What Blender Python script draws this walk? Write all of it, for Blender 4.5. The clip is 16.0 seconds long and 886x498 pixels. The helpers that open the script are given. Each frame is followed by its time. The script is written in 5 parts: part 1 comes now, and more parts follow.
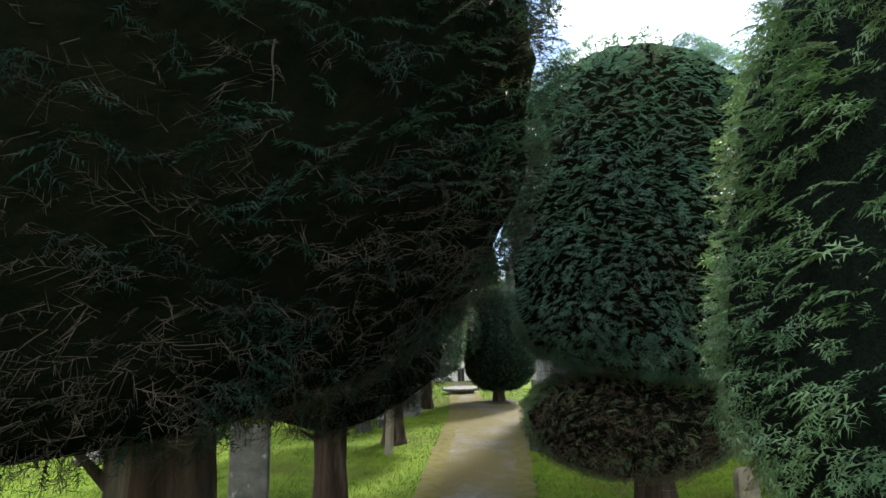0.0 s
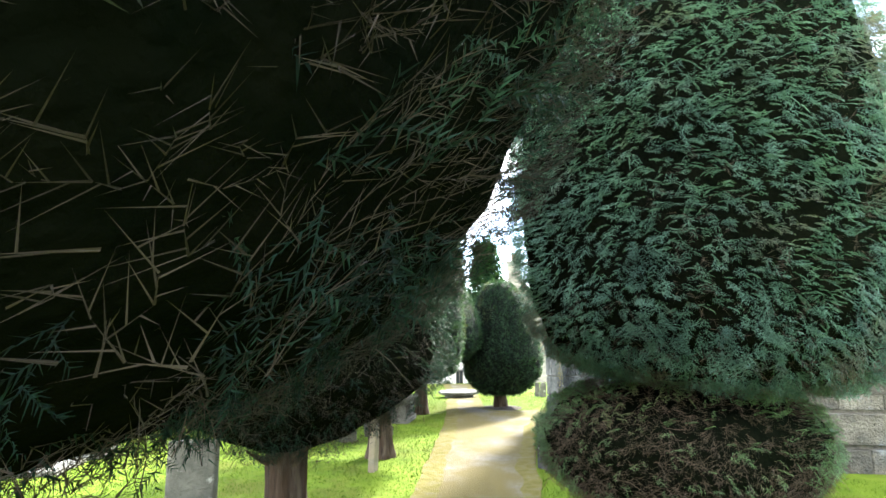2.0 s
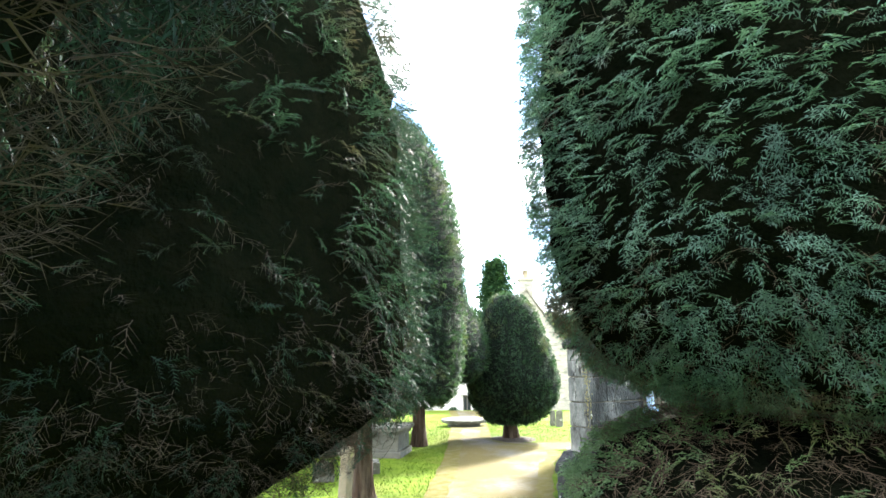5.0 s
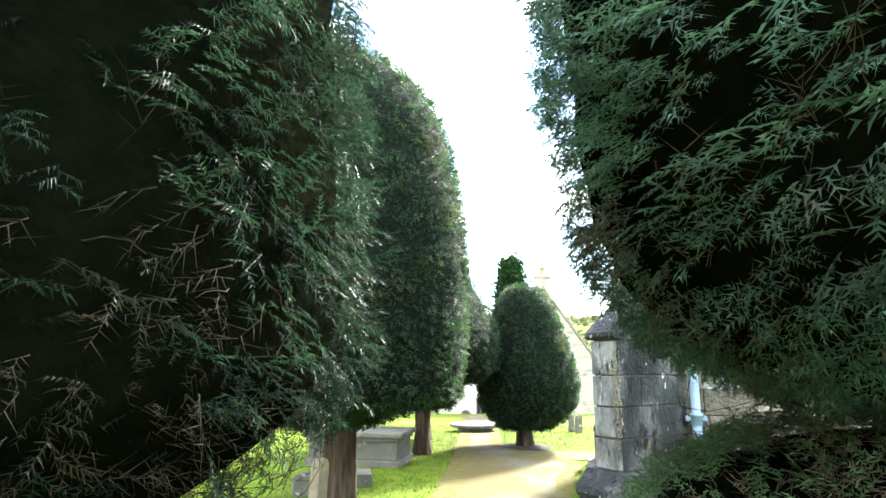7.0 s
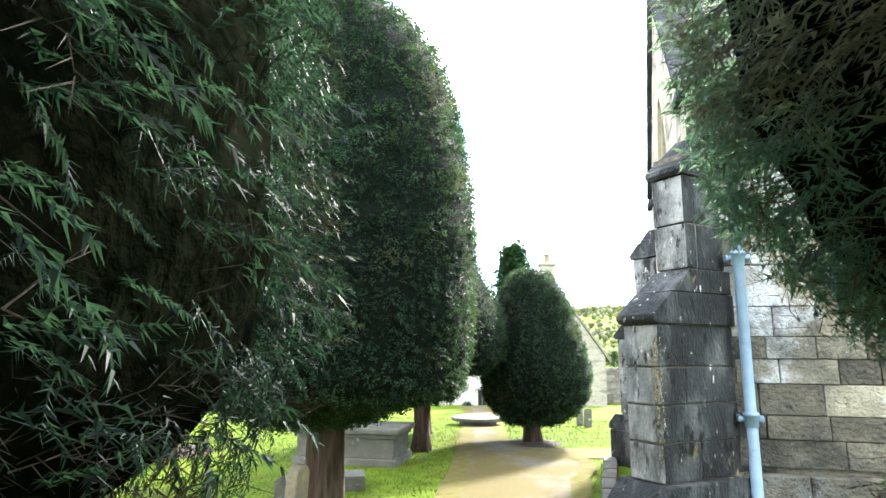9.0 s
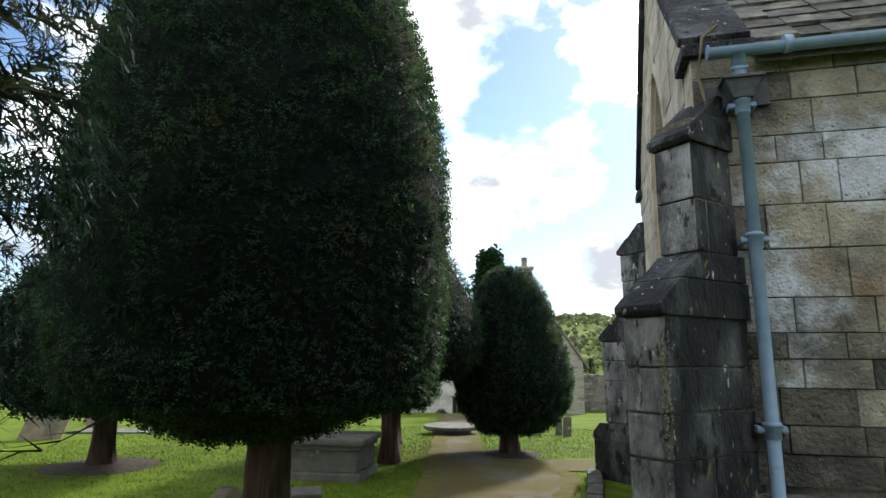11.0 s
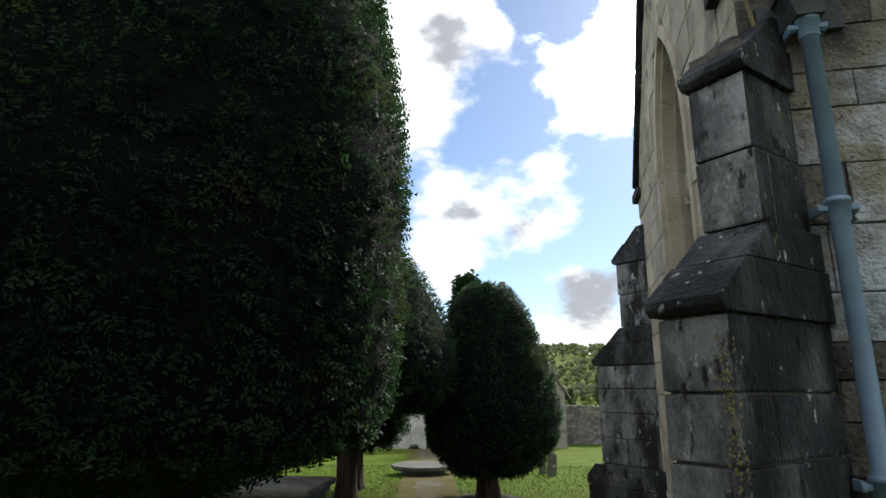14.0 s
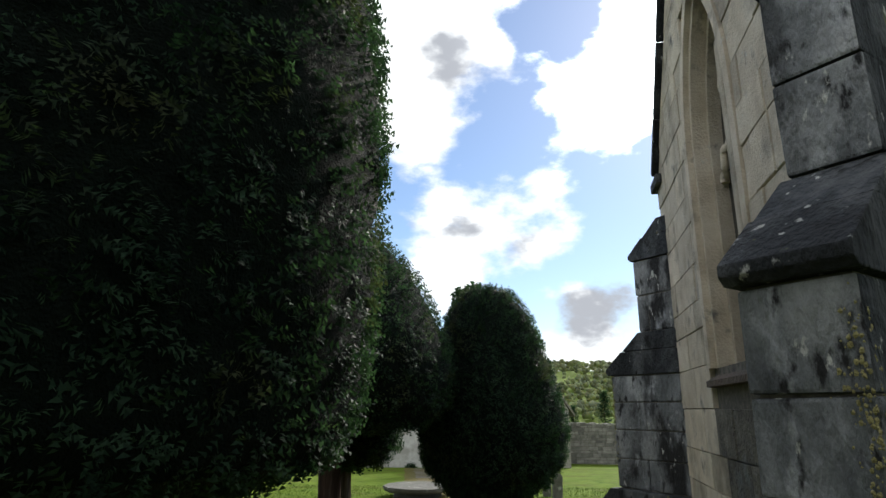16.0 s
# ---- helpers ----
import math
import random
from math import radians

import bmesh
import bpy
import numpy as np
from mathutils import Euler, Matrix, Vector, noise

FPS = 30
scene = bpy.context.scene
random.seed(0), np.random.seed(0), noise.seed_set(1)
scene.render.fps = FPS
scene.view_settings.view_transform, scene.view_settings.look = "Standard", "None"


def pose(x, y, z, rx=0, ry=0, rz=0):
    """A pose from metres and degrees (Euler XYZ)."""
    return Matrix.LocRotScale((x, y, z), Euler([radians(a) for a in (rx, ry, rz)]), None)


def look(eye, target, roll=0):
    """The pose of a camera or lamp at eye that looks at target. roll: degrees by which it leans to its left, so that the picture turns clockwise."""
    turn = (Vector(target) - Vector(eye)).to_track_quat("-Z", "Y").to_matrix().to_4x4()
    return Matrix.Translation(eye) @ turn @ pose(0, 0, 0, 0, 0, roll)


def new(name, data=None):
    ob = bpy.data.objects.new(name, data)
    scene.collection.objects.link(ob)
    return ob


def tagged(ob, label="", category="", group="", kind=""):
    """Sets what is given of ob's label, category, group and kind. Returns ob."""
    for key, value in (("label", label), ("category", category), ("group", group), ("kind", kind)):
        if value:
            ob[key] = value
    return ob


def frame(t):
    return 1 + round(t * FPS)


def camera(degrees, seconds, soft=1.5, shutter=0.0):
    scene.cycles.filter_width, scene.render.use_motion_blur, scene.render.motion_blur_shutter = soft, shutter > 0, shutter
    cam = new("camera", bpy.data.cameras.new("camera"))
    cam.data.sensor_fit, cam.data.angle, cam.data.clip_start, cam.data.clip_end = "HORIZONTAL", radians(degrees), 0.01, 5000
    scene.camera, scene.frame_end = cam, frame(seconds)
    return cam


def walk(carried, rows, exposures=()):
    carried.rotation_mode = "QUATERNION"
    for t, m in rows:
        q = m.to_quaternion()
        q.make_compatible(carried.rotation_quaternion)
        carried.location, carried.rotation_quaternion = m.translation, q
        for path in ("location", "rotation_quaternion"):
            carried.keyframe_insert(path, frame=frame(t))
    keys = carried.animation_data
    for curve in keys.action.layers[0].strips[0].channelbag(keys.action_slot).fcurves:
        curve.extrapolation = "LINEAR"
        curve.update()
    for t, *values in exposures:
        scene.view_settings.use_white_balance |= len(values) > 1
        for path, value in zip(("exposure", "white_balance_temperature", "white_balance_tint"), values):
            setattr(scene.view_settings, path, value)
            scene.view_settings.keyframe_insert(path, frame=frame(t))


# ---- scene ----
cam = camera(74.1, 16.0)
PATH = [
    (0, (0.685, -2.373, 1.998), (0.549, -0.398, 2.281), -1.4),
    (0.5, (0.688, -2.028, 1.973), (0.558, -0.052, 2.253), -1.7),
    (1, (0.68, -1.697, 1.966), (0.55, 0.279, 2.248), -1.5),
    (1.5, (0.697, -1.361, 1.961), (0.563, 0.615, 2.242), -1.1),
    (2, (0.647, -1.001, 1.941), (0.51, 0.974, 2.227), -0.8),
    (2.5, (0.643, -0.733, 1.9), (0.502, 1.239, 2.201), -1.1),
    (3, (0.621, -0.436, 1.903), (0.47, 1.532, 2.221), -0.3),
    (3.5, (0.646, -0.122, 1.844), (0.493, 1.844, 2.179), -0.3),
    (4, (0.654, 0.185, 1.865), (0.495, 2.149, 2.21), -0.3),
    (6.5, (0.805, 1.732, 1.681), (0.593, 3.681, 2.077), -0.3),
    (7, (0.797, 2.018, 1.716), (0.566, 3.968, 2.095), 0.0),
    (7.5, (0.764, 2.208, 1.691), (0.527, 4.159, 2.06), 0.1),
    (8, (0.719, 2.466, 1.696), (0.482, 4.418, 2.056), 0.2),
    (8.5, (0.684, 2.682, 1.672), (0.448, 4.637, 2.024), 0.4),
    (9, (0.669, 2.9, 1.698), (0.436, 4.856, 2.046), 0.2),
    (11.5, (0.651, 3.875, 1.633), (0.518, 5.832, 2.021), 0.3),
    (12, (0.675, 4.108, 1.64), (0.559, 6.062, 2.047), 0.1),
    (12.5, (0.659, 4.294, 1.622), (0.559, 6.247, 2.044), 0.2),
    (13, (0.649, 4.487, 1.628), (0.561, 6.436, 2.068), 0.0),
    (13.5, (0.671, 4.689, 1.602), (0.588, 6.635, 2.057), 0.1),
    (14, (0.684, 4.9, 1.611), (0.608, 6.841, 2.084), 0.0),
    (14.5, (0.68, 5.1, 1.582), (0.605, 7.039, 2.068), 0.0),
    (15, (0.665, 5.288, 1.586), (0.59, 7.222, 2.09), -0.1),
    (15.5, (0.685, 5.477, 1.556), (0.607, 7.407, 2.074), 0.1),
    (16, (0.709, 5.688, 1.57), (0.631, 7.616, 2.096), 0.3),
]
walk(cam, [(t, look(eye, target, roll)) for t, eye, target, roll in PATH],
     exposures=[(0, 1.4), (0.6, 2.5), (1.2, 2.8), (2, 2.95), (4, 3.1), (7.5, 3.1), (9.2, 2.6), (10.2, 1.4), (11.3, 0.5), (12.5, 0.16), (16, 0.2)])

# ---------------------------------------------------------------- light
SUN_ELEV, SUN_AZ = radians(35), radians(27)      # azimuth measured from +y towards +x
world = bpy.data.worlds.new("world")
scene.world = world
world.use_nodes = True


def build_sky():
    nt = world.node_tree
    nt.nodes.clear()
    N, L = nt.nodes.new, nt.links.new
    out = N("ShaderNodeOutputWorld")
    sky = N("ShaderNodeTexSky")
    sky.sky_type, sky.sun_disc = "NISHITA", False
    sky.sun_elevation, sky.sun_rotation = SUN_ELEV, SUN_AZ
    sky.air_density, sky.dust_density, sky.ozone_density = 1.0, 0.25, 3.0
    bg = N("ShaderNodeBackground")
    bg.inputs["Strength"].default_value = 0.13
    L(sky.outputs[0], bg.inputs["Color"])
    tc = N("ShaderNodeTexCoord")
    # clouds: stretched a little sideways, denser towards the horizon
    mp = N("ShaderNodeMapping")
    mp.inputs["Scale"].default_value = (1.0, 1.0, 1.7)
    mp.inputs["Location"].default_value = (0.35, 0.1, 0.22)
    L(tc.outputs["Generated"], mp.inputs["Vector"])
    n1 = N("ShaderNodeTexNoise")
    n1.inputs["Scale"].default_value, n1.inputs["Detail"].default_value, n1.inputs["Roughness"].default_value = 3.4, 9, 0.56
    L(mp.outputs[0], n1.inputs["Vector"])
    # cloud banks: soft directions in which the cover is thick
    total = None
    for az, el, size, gain in CLOUDS:
        d = N("ShaderNodeVectorMath")
        d.operation = "DISTANCE"
        a, e = radians(az), radians(el)
        d.inputs[1].default_value = (math.sin(a) * math.cos(e), math.cos(a) * math.cos(e), math.sin(e))
        L(tc.outputs["Generated"], d.inputs[0])
        m = N("ShaderNodeMapRange")
        m.inputs["From Min"].default_value, m.inputs["From Max"].default_value = 0.0, size
        m.inputs["To Min"].default_value, m.inputs["To Max"].default_value = gain, 0.0
        m.interpolation_type = "SMOOTHSTEP"
        L(d.outputs["Value"], m.inputs["Value"])
        if total is None:
            total = m.outputs[0]
        else:
            s = N("ShaderNodeMath")
            s.operation = "ADD"
            L(total, s.inputs[0]), L(m.outputs[0], s.inputs[1])
            total = s.outputs[0]
    s = N("ShaderNodeMath")
    s.operation = "ADD"
    L(n1.outputs[0], s.inputs[0]), L(total, s.inputs[1])
    mask = N("ShaderNodeMapRange")
    mask.inputs["From Min"].default_value, mask.inputs["From Max"].default_value = 0.525, 0.64
    mask.interpolation_type = "SMOOTHSTEP"
    L(s.outputs[0], mask.inputs["Value"])
    # grey cores in the thickest cloud
    n2 = N("ShaderNodeTexNoise")
    n2.inputs["Scale"].default_value, n2.inputs["Detail"].default_value = 6.0, 6
    L(mp.outputs[0], n2.inputs["Vector"])
    core = N("ShaderNodeMapRange")
    core.inputs["From Min"].default_value, core.inputs["From Max"].default_value = 0.55, 0.66
    core.interpolation_type = "SMOOTHSTEP"
    L(n2.outputs[0], core.inputs["Value"])
    col = N("ShaderNodeMixRGB")
    col.inputs[1].default_value, col.inputs[2].default_value = (0.95, 0.985, 1.0, 1), (0.38, 0.40, 0.44, 1)
    L(core.outputs[0], col.inputs[0])
    cb = N("ShaderNodeBackground")
    cb.inputs["Strength"].default_value = 1.2
    L(col.outputs[0], cb.inputs["Color"])
    near_sun = N("ShaderNodeVectorMath")
    near_sun.operation = "DISTANCE"
    near_sun.inputs[1].default_value = (math.sin(SUN_AZ) * math.cos(SUN_ELEV), math.cos(SUN_AZ) * math.cos(SUN_ELEV), math.sin(SUN_ELEV))
    L(tc.outputs["Generated"], near_sun.inputs[0])
    glow = N("ShaderNodeMapRange")
    glow.interpolation_type = "SMOOTHSTEP"
    glow.inputs["From Min"].default_value, glow.inputs["From Max"].default_value = 0.0, 0.42
    glow.inputs["To Min"].default_value, glow.inputs["To Max"].default_value = 8.0, 1.2
    L(near_sun.outputs["Value"], glow.inputs["Value"])
    L(glow.outputs[0], cb.inputs["Strength"])
    mix = N("ShaderNodeMixShader")
    L(mask.outputs[0], mix.inputs[0]), L(bg.outputs[0], mix.inputs[1]), L(cb.outputs[0], mix.inputs[2])
    L(mix.outputs[0], out.inputs["Surface"])


# azimuth, elevation, reach, thickness of the banks of cloud
# the last three banks, out of view, are added as fill light
CLOUDS = [(28, 37, 0.25, 0.30), (-5, 33, 0.20, 0.24), (-8, 27, 0.12, 0.16), (-3, 20.5, 0.15, 0.22), (7, 20, 0.15, 0.20), (14.5, 29, 0.15, 0.22), (11.5, 6.5, 0.13, 0.20),
          (-2, 12, 0.10, 0.17), (3.3, 34, 0.045, 0.16), (-35, 24, 0.25, 0.16), (-40, 8, 0.25, 0.14), (180, 35, 1.4, 0.20), (95, 60, 0.9, 0.14), (-110, 35, 0.95, 0.14)]
build_sky()
sun = new("sun", bpy.data.lights.new("sun", "SUN"))
sun.data.energy, sun.data.angle, sun.data.color = 4.0, radians(7), (1.0, 0.95, 0.86)
sun_way = Vector((math.sin(SUN_AZ) * math.cos(SUN_ELEV), math.cos(SUN_AZ) * math.cos(SUN_ELEV), math.sin(SUN_ELEV)))
sun.matrix_world = look(sun_way * 60, (0, 0, 0))

# ---------------------------------------------------------------- materials


def ramp_mat(name, colours, scale, rough=0.8, bump=0.3, bump_scale=None, stain=None, stain_scale=0.7, stain_at=(0.5, 0.65), per="", vary=0.25,
             metal=0.0, stretch=(1, 1, 1), gloss=0.35, more=()):
    """Noise between colours, larger stains over it, and relief. per: 'object' or 'island' varies value piece by piece."""
    mat = bpy.data.materials.new(name)
    mat.use_nodes = True
    nt = mat.node_tree
    N, L = nt.nodes.new, nt.links.new
    b = nt.nodes["Principled BSDF"]
    b.inputs["Roughness"].default_value, b.inputs["Metallic"].default_value = rough, metal
    b.inputs["Specular IOR Level"].default_value = gloss
    geo = N("ShaderNodeNewGeometry")
    mp = N("ShaderNodeMapping")
    mp.inputs["Scale"].default_value = stretch
    L(geo.outputs["Position"], mp.inputs["Vector"])
    n = N("ShaderNodeTexNoise")
    n.inputs["Scale"].default_value, n.inputs["Detail"].default_value, n.inputs["Roughness"].default_value = scale, 8, 0.6
    L(mp.outputs[0], n.inputs["Vector"])
    r = N("ShaderNodeValToRGB")
    for i, c in enumerate(colours):
        p = 0.3 + 0.4 * i / max(1, len(colours) - 1)
        e = r.color_ramp.elements[i] if i < 2 else r.color_ramp.elements.new(p)
        e.position, e.color = p, (*c, 1)
    L(n.outputs[0], r.inputs[0])
    col = r.outputs[0]
    stains = ([(stain, stain_scale, stain_at)] if stain else []) + list(more)
    for k, (sc, ss, sa) in enumerate(stains):
        n2 = N("ShaderNodeTexNoise")
        n2.noise_dimensions = "4D"
        n2.inputs["W"].default_value = 3.1 * k + 1
        n2.inputs["Scale"].default_value, n2.inputs["Detail"].default_value = ss, 7
        n2.inputs["Roughness"].default_value = 0.62
        L(mp.outputs[0], n2.inputs["Vector"])
        m = N("ShaderNodeMapRange")
        m.inputs["From Min"].default_value, m.inputs["From Max"].default_value = sa
        L(n2.outputs[0], m.inputs["Value"])
        x = N("ShaderNodeMixRGB")
        x.inputs[2].default_value = (*sc, 1)
        L(m.outputs[0], x.inputs[0]), L(col, x.inputs[1])
        col = x.outputs[0]
    if per:
        src = N("ShaderNodeObjectInfo").outputs["Random"] if per == "object" else geo.outputs["Random Per Island"]
        m = N("ShaderNodeMapRange")
        m.inputs["To Min"].default_value, m.inputs["To Max"].default_value = 1 - vary, 1 + vary
        L(src, m.inputs["Value"])
        h = N("ShaderNodeHueSaturation")
        L(m.outputs[0], h.inputs["Value"]), L(col, h.inputs["Color"])
        col = h.outputs[0]
    L(col, b.inputs["Base Color"])
    if bump:
        n3 = N("ShaderNodeTexNoise")
        n3.inputs["Scale"].default_value, n3.inputs["Detail"].default_value = bump_scale or scale * 3, 6
        L(mp.outputs[0], n3.inputs["Vector"])
        bp = N("ShaderNodeBump")
        bp.inputs["Strength"].default_value, bp.inputs["Distance"].default_value = bump, 0.03
        L(n3.outputs[0], bp.inputs["Height"])
        L(bp.outputs[0], b.inputs["Normal"])
    return mat


def leaf_mat(name, dark, light, warm, translucent=0.32, rough=0.75, warm_at=(0.56, 0.70), gloss=0.02, spread=(0.35, 0.62), vary=(0.45, 1.7)):
    """Needles: colour varies needle by needle and in patches; some light passes through."""
    mat = bpy.data.materials.new(name)
    mat.use_nodes = True
    nt = mat.node_tree
    N, L = nt.nodes.new, nt.links.new
    b = nt.nodes["Principled BSDF"]
    out = nt.nodes["Material Output"]
    geo = N("ShaderNodeNewGeometry")
    n = N("ShaderNodeTexNoise")
    n.inputs["Scale"].default_value, n.inputs["Detail"].default_value = 5.0, 4
    L(geo.outputs["Position"], n.inputs["Vector"])
    r = N("ShaderNodeValToRGB")
    r.color_ramp.elements[0].position, r.color_ramp.elements[0].color = spread[0], (*dark, 1)
    r.color_ramp.elements[1].position, r.color_ramp.elements[1].color = spread[1], (*light, 1)
    L(n.outputs[0], r.inputs[0])
    n2 = N("ShaderNodeTexNoise")
    n2.inputs["Scale"].default_value, n2.inputs["Detail"].default_value = 2.2, 5
    L(geo.outputs["Position"], n2.inputs["Vector"])
    m = N("ShaderNodeMapRange")
    m.inputs["From Min"].default_value, m.inputs["From Max"].default_value = warm_at
    L(n2.outputs[0], m.inputs["Value"])
    x = N("ShaderNodeMixRGB")
    x.inputs[2].default_value = (*warm, 1)
    L(m.outputs[0], x.inputs[0]), L(r.outputs[0], x.inputs[1])
    v = N("ShaderNodeMapRange")
    v.inputs["To Min"].default_value, v.inputs["To Max"].default_value = vary
    L(geo.outputs["Random Per Island"], v.inputs["Value"])
    h = N("ShaderNodeHueSaturation")
    L(v.outputs[0], h.inputs["Value"]), L(x.outputs[0], h.inputs["Color"])
    L(h.outputs[0], b.inputs["Base Color"])
    b.inputs["Roughness"].default_value = rough
    b.inputs["Specular IOR Level"].default_value = gloss
    t = N("ShaderNodeBsdfTranslucent")
    through_light = N("ShaderNodeMixRGB")
    through_light.blend_type = "MULTIPLY"
    through_light.inputs[0].default_value = 1.0
    through_light.inputs[2].default_value = (1.75, 1.85, 1.0, 1)
    L(h.outputs[0], through_light.inputs[1])
    L(through_light.outputs[0], t.inputs["Color"])
    mx = N("ShaderNodeMixShader")
    mx.inputs[0].default_value = translucent
    L(b.outputs[0], mx.inputs[1]), L(t.outputs[0], mx.inputs[2])
    L(mx.outputs[0], out.inputs["Surface"])
    return mat


YEW = leaf_mat("yew_needles", (0.050, 0.100, 0.092), (0.105, 0.185, 0.168), (0.110, 0.100, 0.090), warm_at=(0.54, 0.70), gloss=0.30, rough=0.5, vary=(0.65, 1.4), translucent=0.42)
# same yew as above, with the shade of the left-hand trees in its base colour
YEW_DARK = leaf_mat("shaded_yew_needles", (0.006, 0.014, 0.013), (0.017, 0.037, 0.033), (0.024, 0.021, 0.018), warm_at=(0.54, 0.68), gloss=0.10, rough=0.5, vary=(0.55, 1.5), translucent=0.4)
YEW_FRESH = leaf_mat("yew_needles_fresh", (0.066, 0.125, 0.068), (0.135, 0.22, 0.112), (0.14, 0.13, 0.08), translucent=0.2, gloss=0.25, rough=0.55, vary=(0.65, 1.4))
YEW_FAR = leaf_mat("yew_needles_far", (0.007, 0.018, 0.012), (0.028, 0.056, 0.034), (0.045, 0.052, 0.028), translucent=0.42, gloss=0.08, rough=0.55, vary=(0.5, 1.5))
# near-black for crown hulls: the shade behind the shoots, put into colour
YEW_INNER = ramp_mat("yew_inner_shade", [(0.003, 0.006, 0.004), (0.008, 0.014, 0.010)], 34, rough=0.9, bump=1.0, gloss=0.1)
YEW_IN = ramp_mat("yew_deep_shade", [(0.003, 0.005, 0.003), (0.007, 0.008, 0.005)], 9, rough=1.0, bump=0.5, gloss=0.0)
TWIG = ramp_mat("yew_twigs", [(0.020, 0.016, 0.012), (0.068, 0.054, 0.043)], 14, rough=0.85, bump=0.2, per="island", vary=0.5)
DEADTWIG = ramp_mat("dead_yew_twigs", [(0.06, 0.042, 0.033), (0.15, 0.108, 0.085)], 14, rough=0.9, bump=0.2, per="island", vary=0.5)
BARK = ramp_mat("yew_bark", [(0.014, 0.010, 0.008), (0.080, 0.050, 0.036)], 16, rough=0.9, bump=1.0, bump_scale=30, stain=(0.11, 0.085, 0.068), stain_scale=7, stretch=(1, 1, 0.13), gloss=0.15)
GRASS = ramp_mat("lawn", [(0.055, 0.095, 0.010), (0.095, 0.145, 0.016), (0.125, 0.175, 0.022)], 3.0, rough=0.85, bump=0.6, bump_scale=55, stain=(0.085, 0.10, 0.018), stain_scale=1.1, gloss=0.04)
BLADE = ramp_mat("grass_blades", [(0.045, 0.088, 0.007), (0.10, 0.16, 0.014)], 2.0, rough=0.8, bump=0, per="island", vary=0.3, gloss=0.05)
SOIL = ramp_mat("bare_soil", [(0.022, 0.016, 0.011), (0.06, 0.042, 0.028)], 12, rough=0.95, bump=0.8)
PATHM = ramp_mat("worn_path", [(0.09, 0.083, 0.072), (0.135, 0.125, 0.11), (0.18, 0.17, 0.155)], 16, rough=0.85, bump=0.5, bump_scale=120,
                 stain=(0.10, 0.082, 0.03), stain_scale=0.9, stain_at=(0.36, 0.54), gloss=0.12)
MOSS = ramp_mat("mossy_path_edge", [(0.08, 0.078, 0.02), (0.12, 0.105, 0.035), (0.125, 0.115, 0.075)], 6, rough=0.9, bump=0.6, bump_scale=90, gloss=0.05)
ASHLAR = ramp_mat("weathered_limestone", [(0.16, 0.147, 0.118), (0.27, 0.248, 0.195), (0.38, 0.35, 0.28)], 4, rough=0.88, bump=0.7, bump_scale=46,
                  stain=(0.12, 0.12, 0.11), stain_scale=1.7, stain_at=(0.5, 0.66), per="object", vary=0.22,
                  more=[((0.50, 0.54, 0.60), 1.5, (0.50, 0.60)), ((0.07, 0.07, 0.065), 2.6, (0.55, 0.70)), ((0.17, 0.125, 0.088), 0.9, (0.62, 0.70)), ((0.5, 0.5, 0.47), 14, (0.68, 0.74)), ((0.045, 0.043, 0.04), 38, (0.58, 0.68)), ((0.42, 0.40, 0.35), 60, (0.60, 0.70))])
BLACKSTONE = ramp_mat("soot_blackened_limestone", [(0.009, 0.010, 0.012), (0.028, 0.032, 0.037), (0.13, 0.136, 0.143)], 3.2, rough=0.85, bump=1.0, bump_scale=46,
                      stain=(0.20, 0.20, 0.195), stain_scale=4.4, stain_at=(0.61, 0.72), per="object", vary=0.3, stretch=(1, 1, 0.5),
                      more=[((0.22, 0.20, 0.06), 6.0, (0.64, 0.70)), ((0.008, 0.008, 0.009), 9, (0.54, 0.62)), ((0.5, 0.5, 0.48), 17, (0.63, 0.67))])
GREYSTONE = ramp_mat("grey_limestone", [(0.06, 0.066, 0.074), (0.19, 0.20, 0.212), (0.38, 0.388, 0.40)], 4.0, rough=0.85, bump=1.0, bump_scale=46,
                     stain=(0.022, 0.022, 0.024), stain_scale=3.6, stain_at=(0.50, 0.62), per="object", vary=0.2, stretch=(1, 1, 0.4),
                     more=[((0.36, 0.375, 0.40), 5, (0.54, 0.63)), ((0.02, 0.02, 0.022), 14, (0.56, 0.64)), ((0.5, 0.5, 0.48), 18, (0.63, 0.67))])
LOWSTONE = ramp_mat("dark_damp_limestone", [(0.075, 0.068, 0.055), (0.13, 0.12, 0.10), (0.20, 0.185, 0.155)], 5, rough=0.9, bump=0.9, bump_scale=34,
                    stain=(0.06, 0.06, 0.056), stain_scale=2.6, stain_at=(0.5, 0.66), per="object", vary=0.35,
                    more=[((0.20, 0.22, 0.24), 1.6, (0.56, 0.70)), ((0.42, 0.42, 0.39), 15, (0.67, 0.73)), ((0.03, 0.028, 0.026), 36, (0.56, 0.66)), ((0.26, 0.25, 0.22), 55, (0.60, 0.70))])
RUSTSTONE = ramp_mat("iron_stained_limestone", [(0.070, 0.054, 0.045), (0.105, 0.078, 0.062), (0.14, 0.112, 0.092)], 6, rough=0.9, bump=0.9, bump_scale=34,
                     stain=(0.09, 0.075, 0.06), stain_scale=3, stain_at=(0.48, 0.6), per="object", vary=0.25)
LICHEN = ramp_mat("yellow_lichen", [(0.20, 0.18, 0.07), (0.34, 0.31, 0.15)], 30, rough=0.95, bump=0.6)
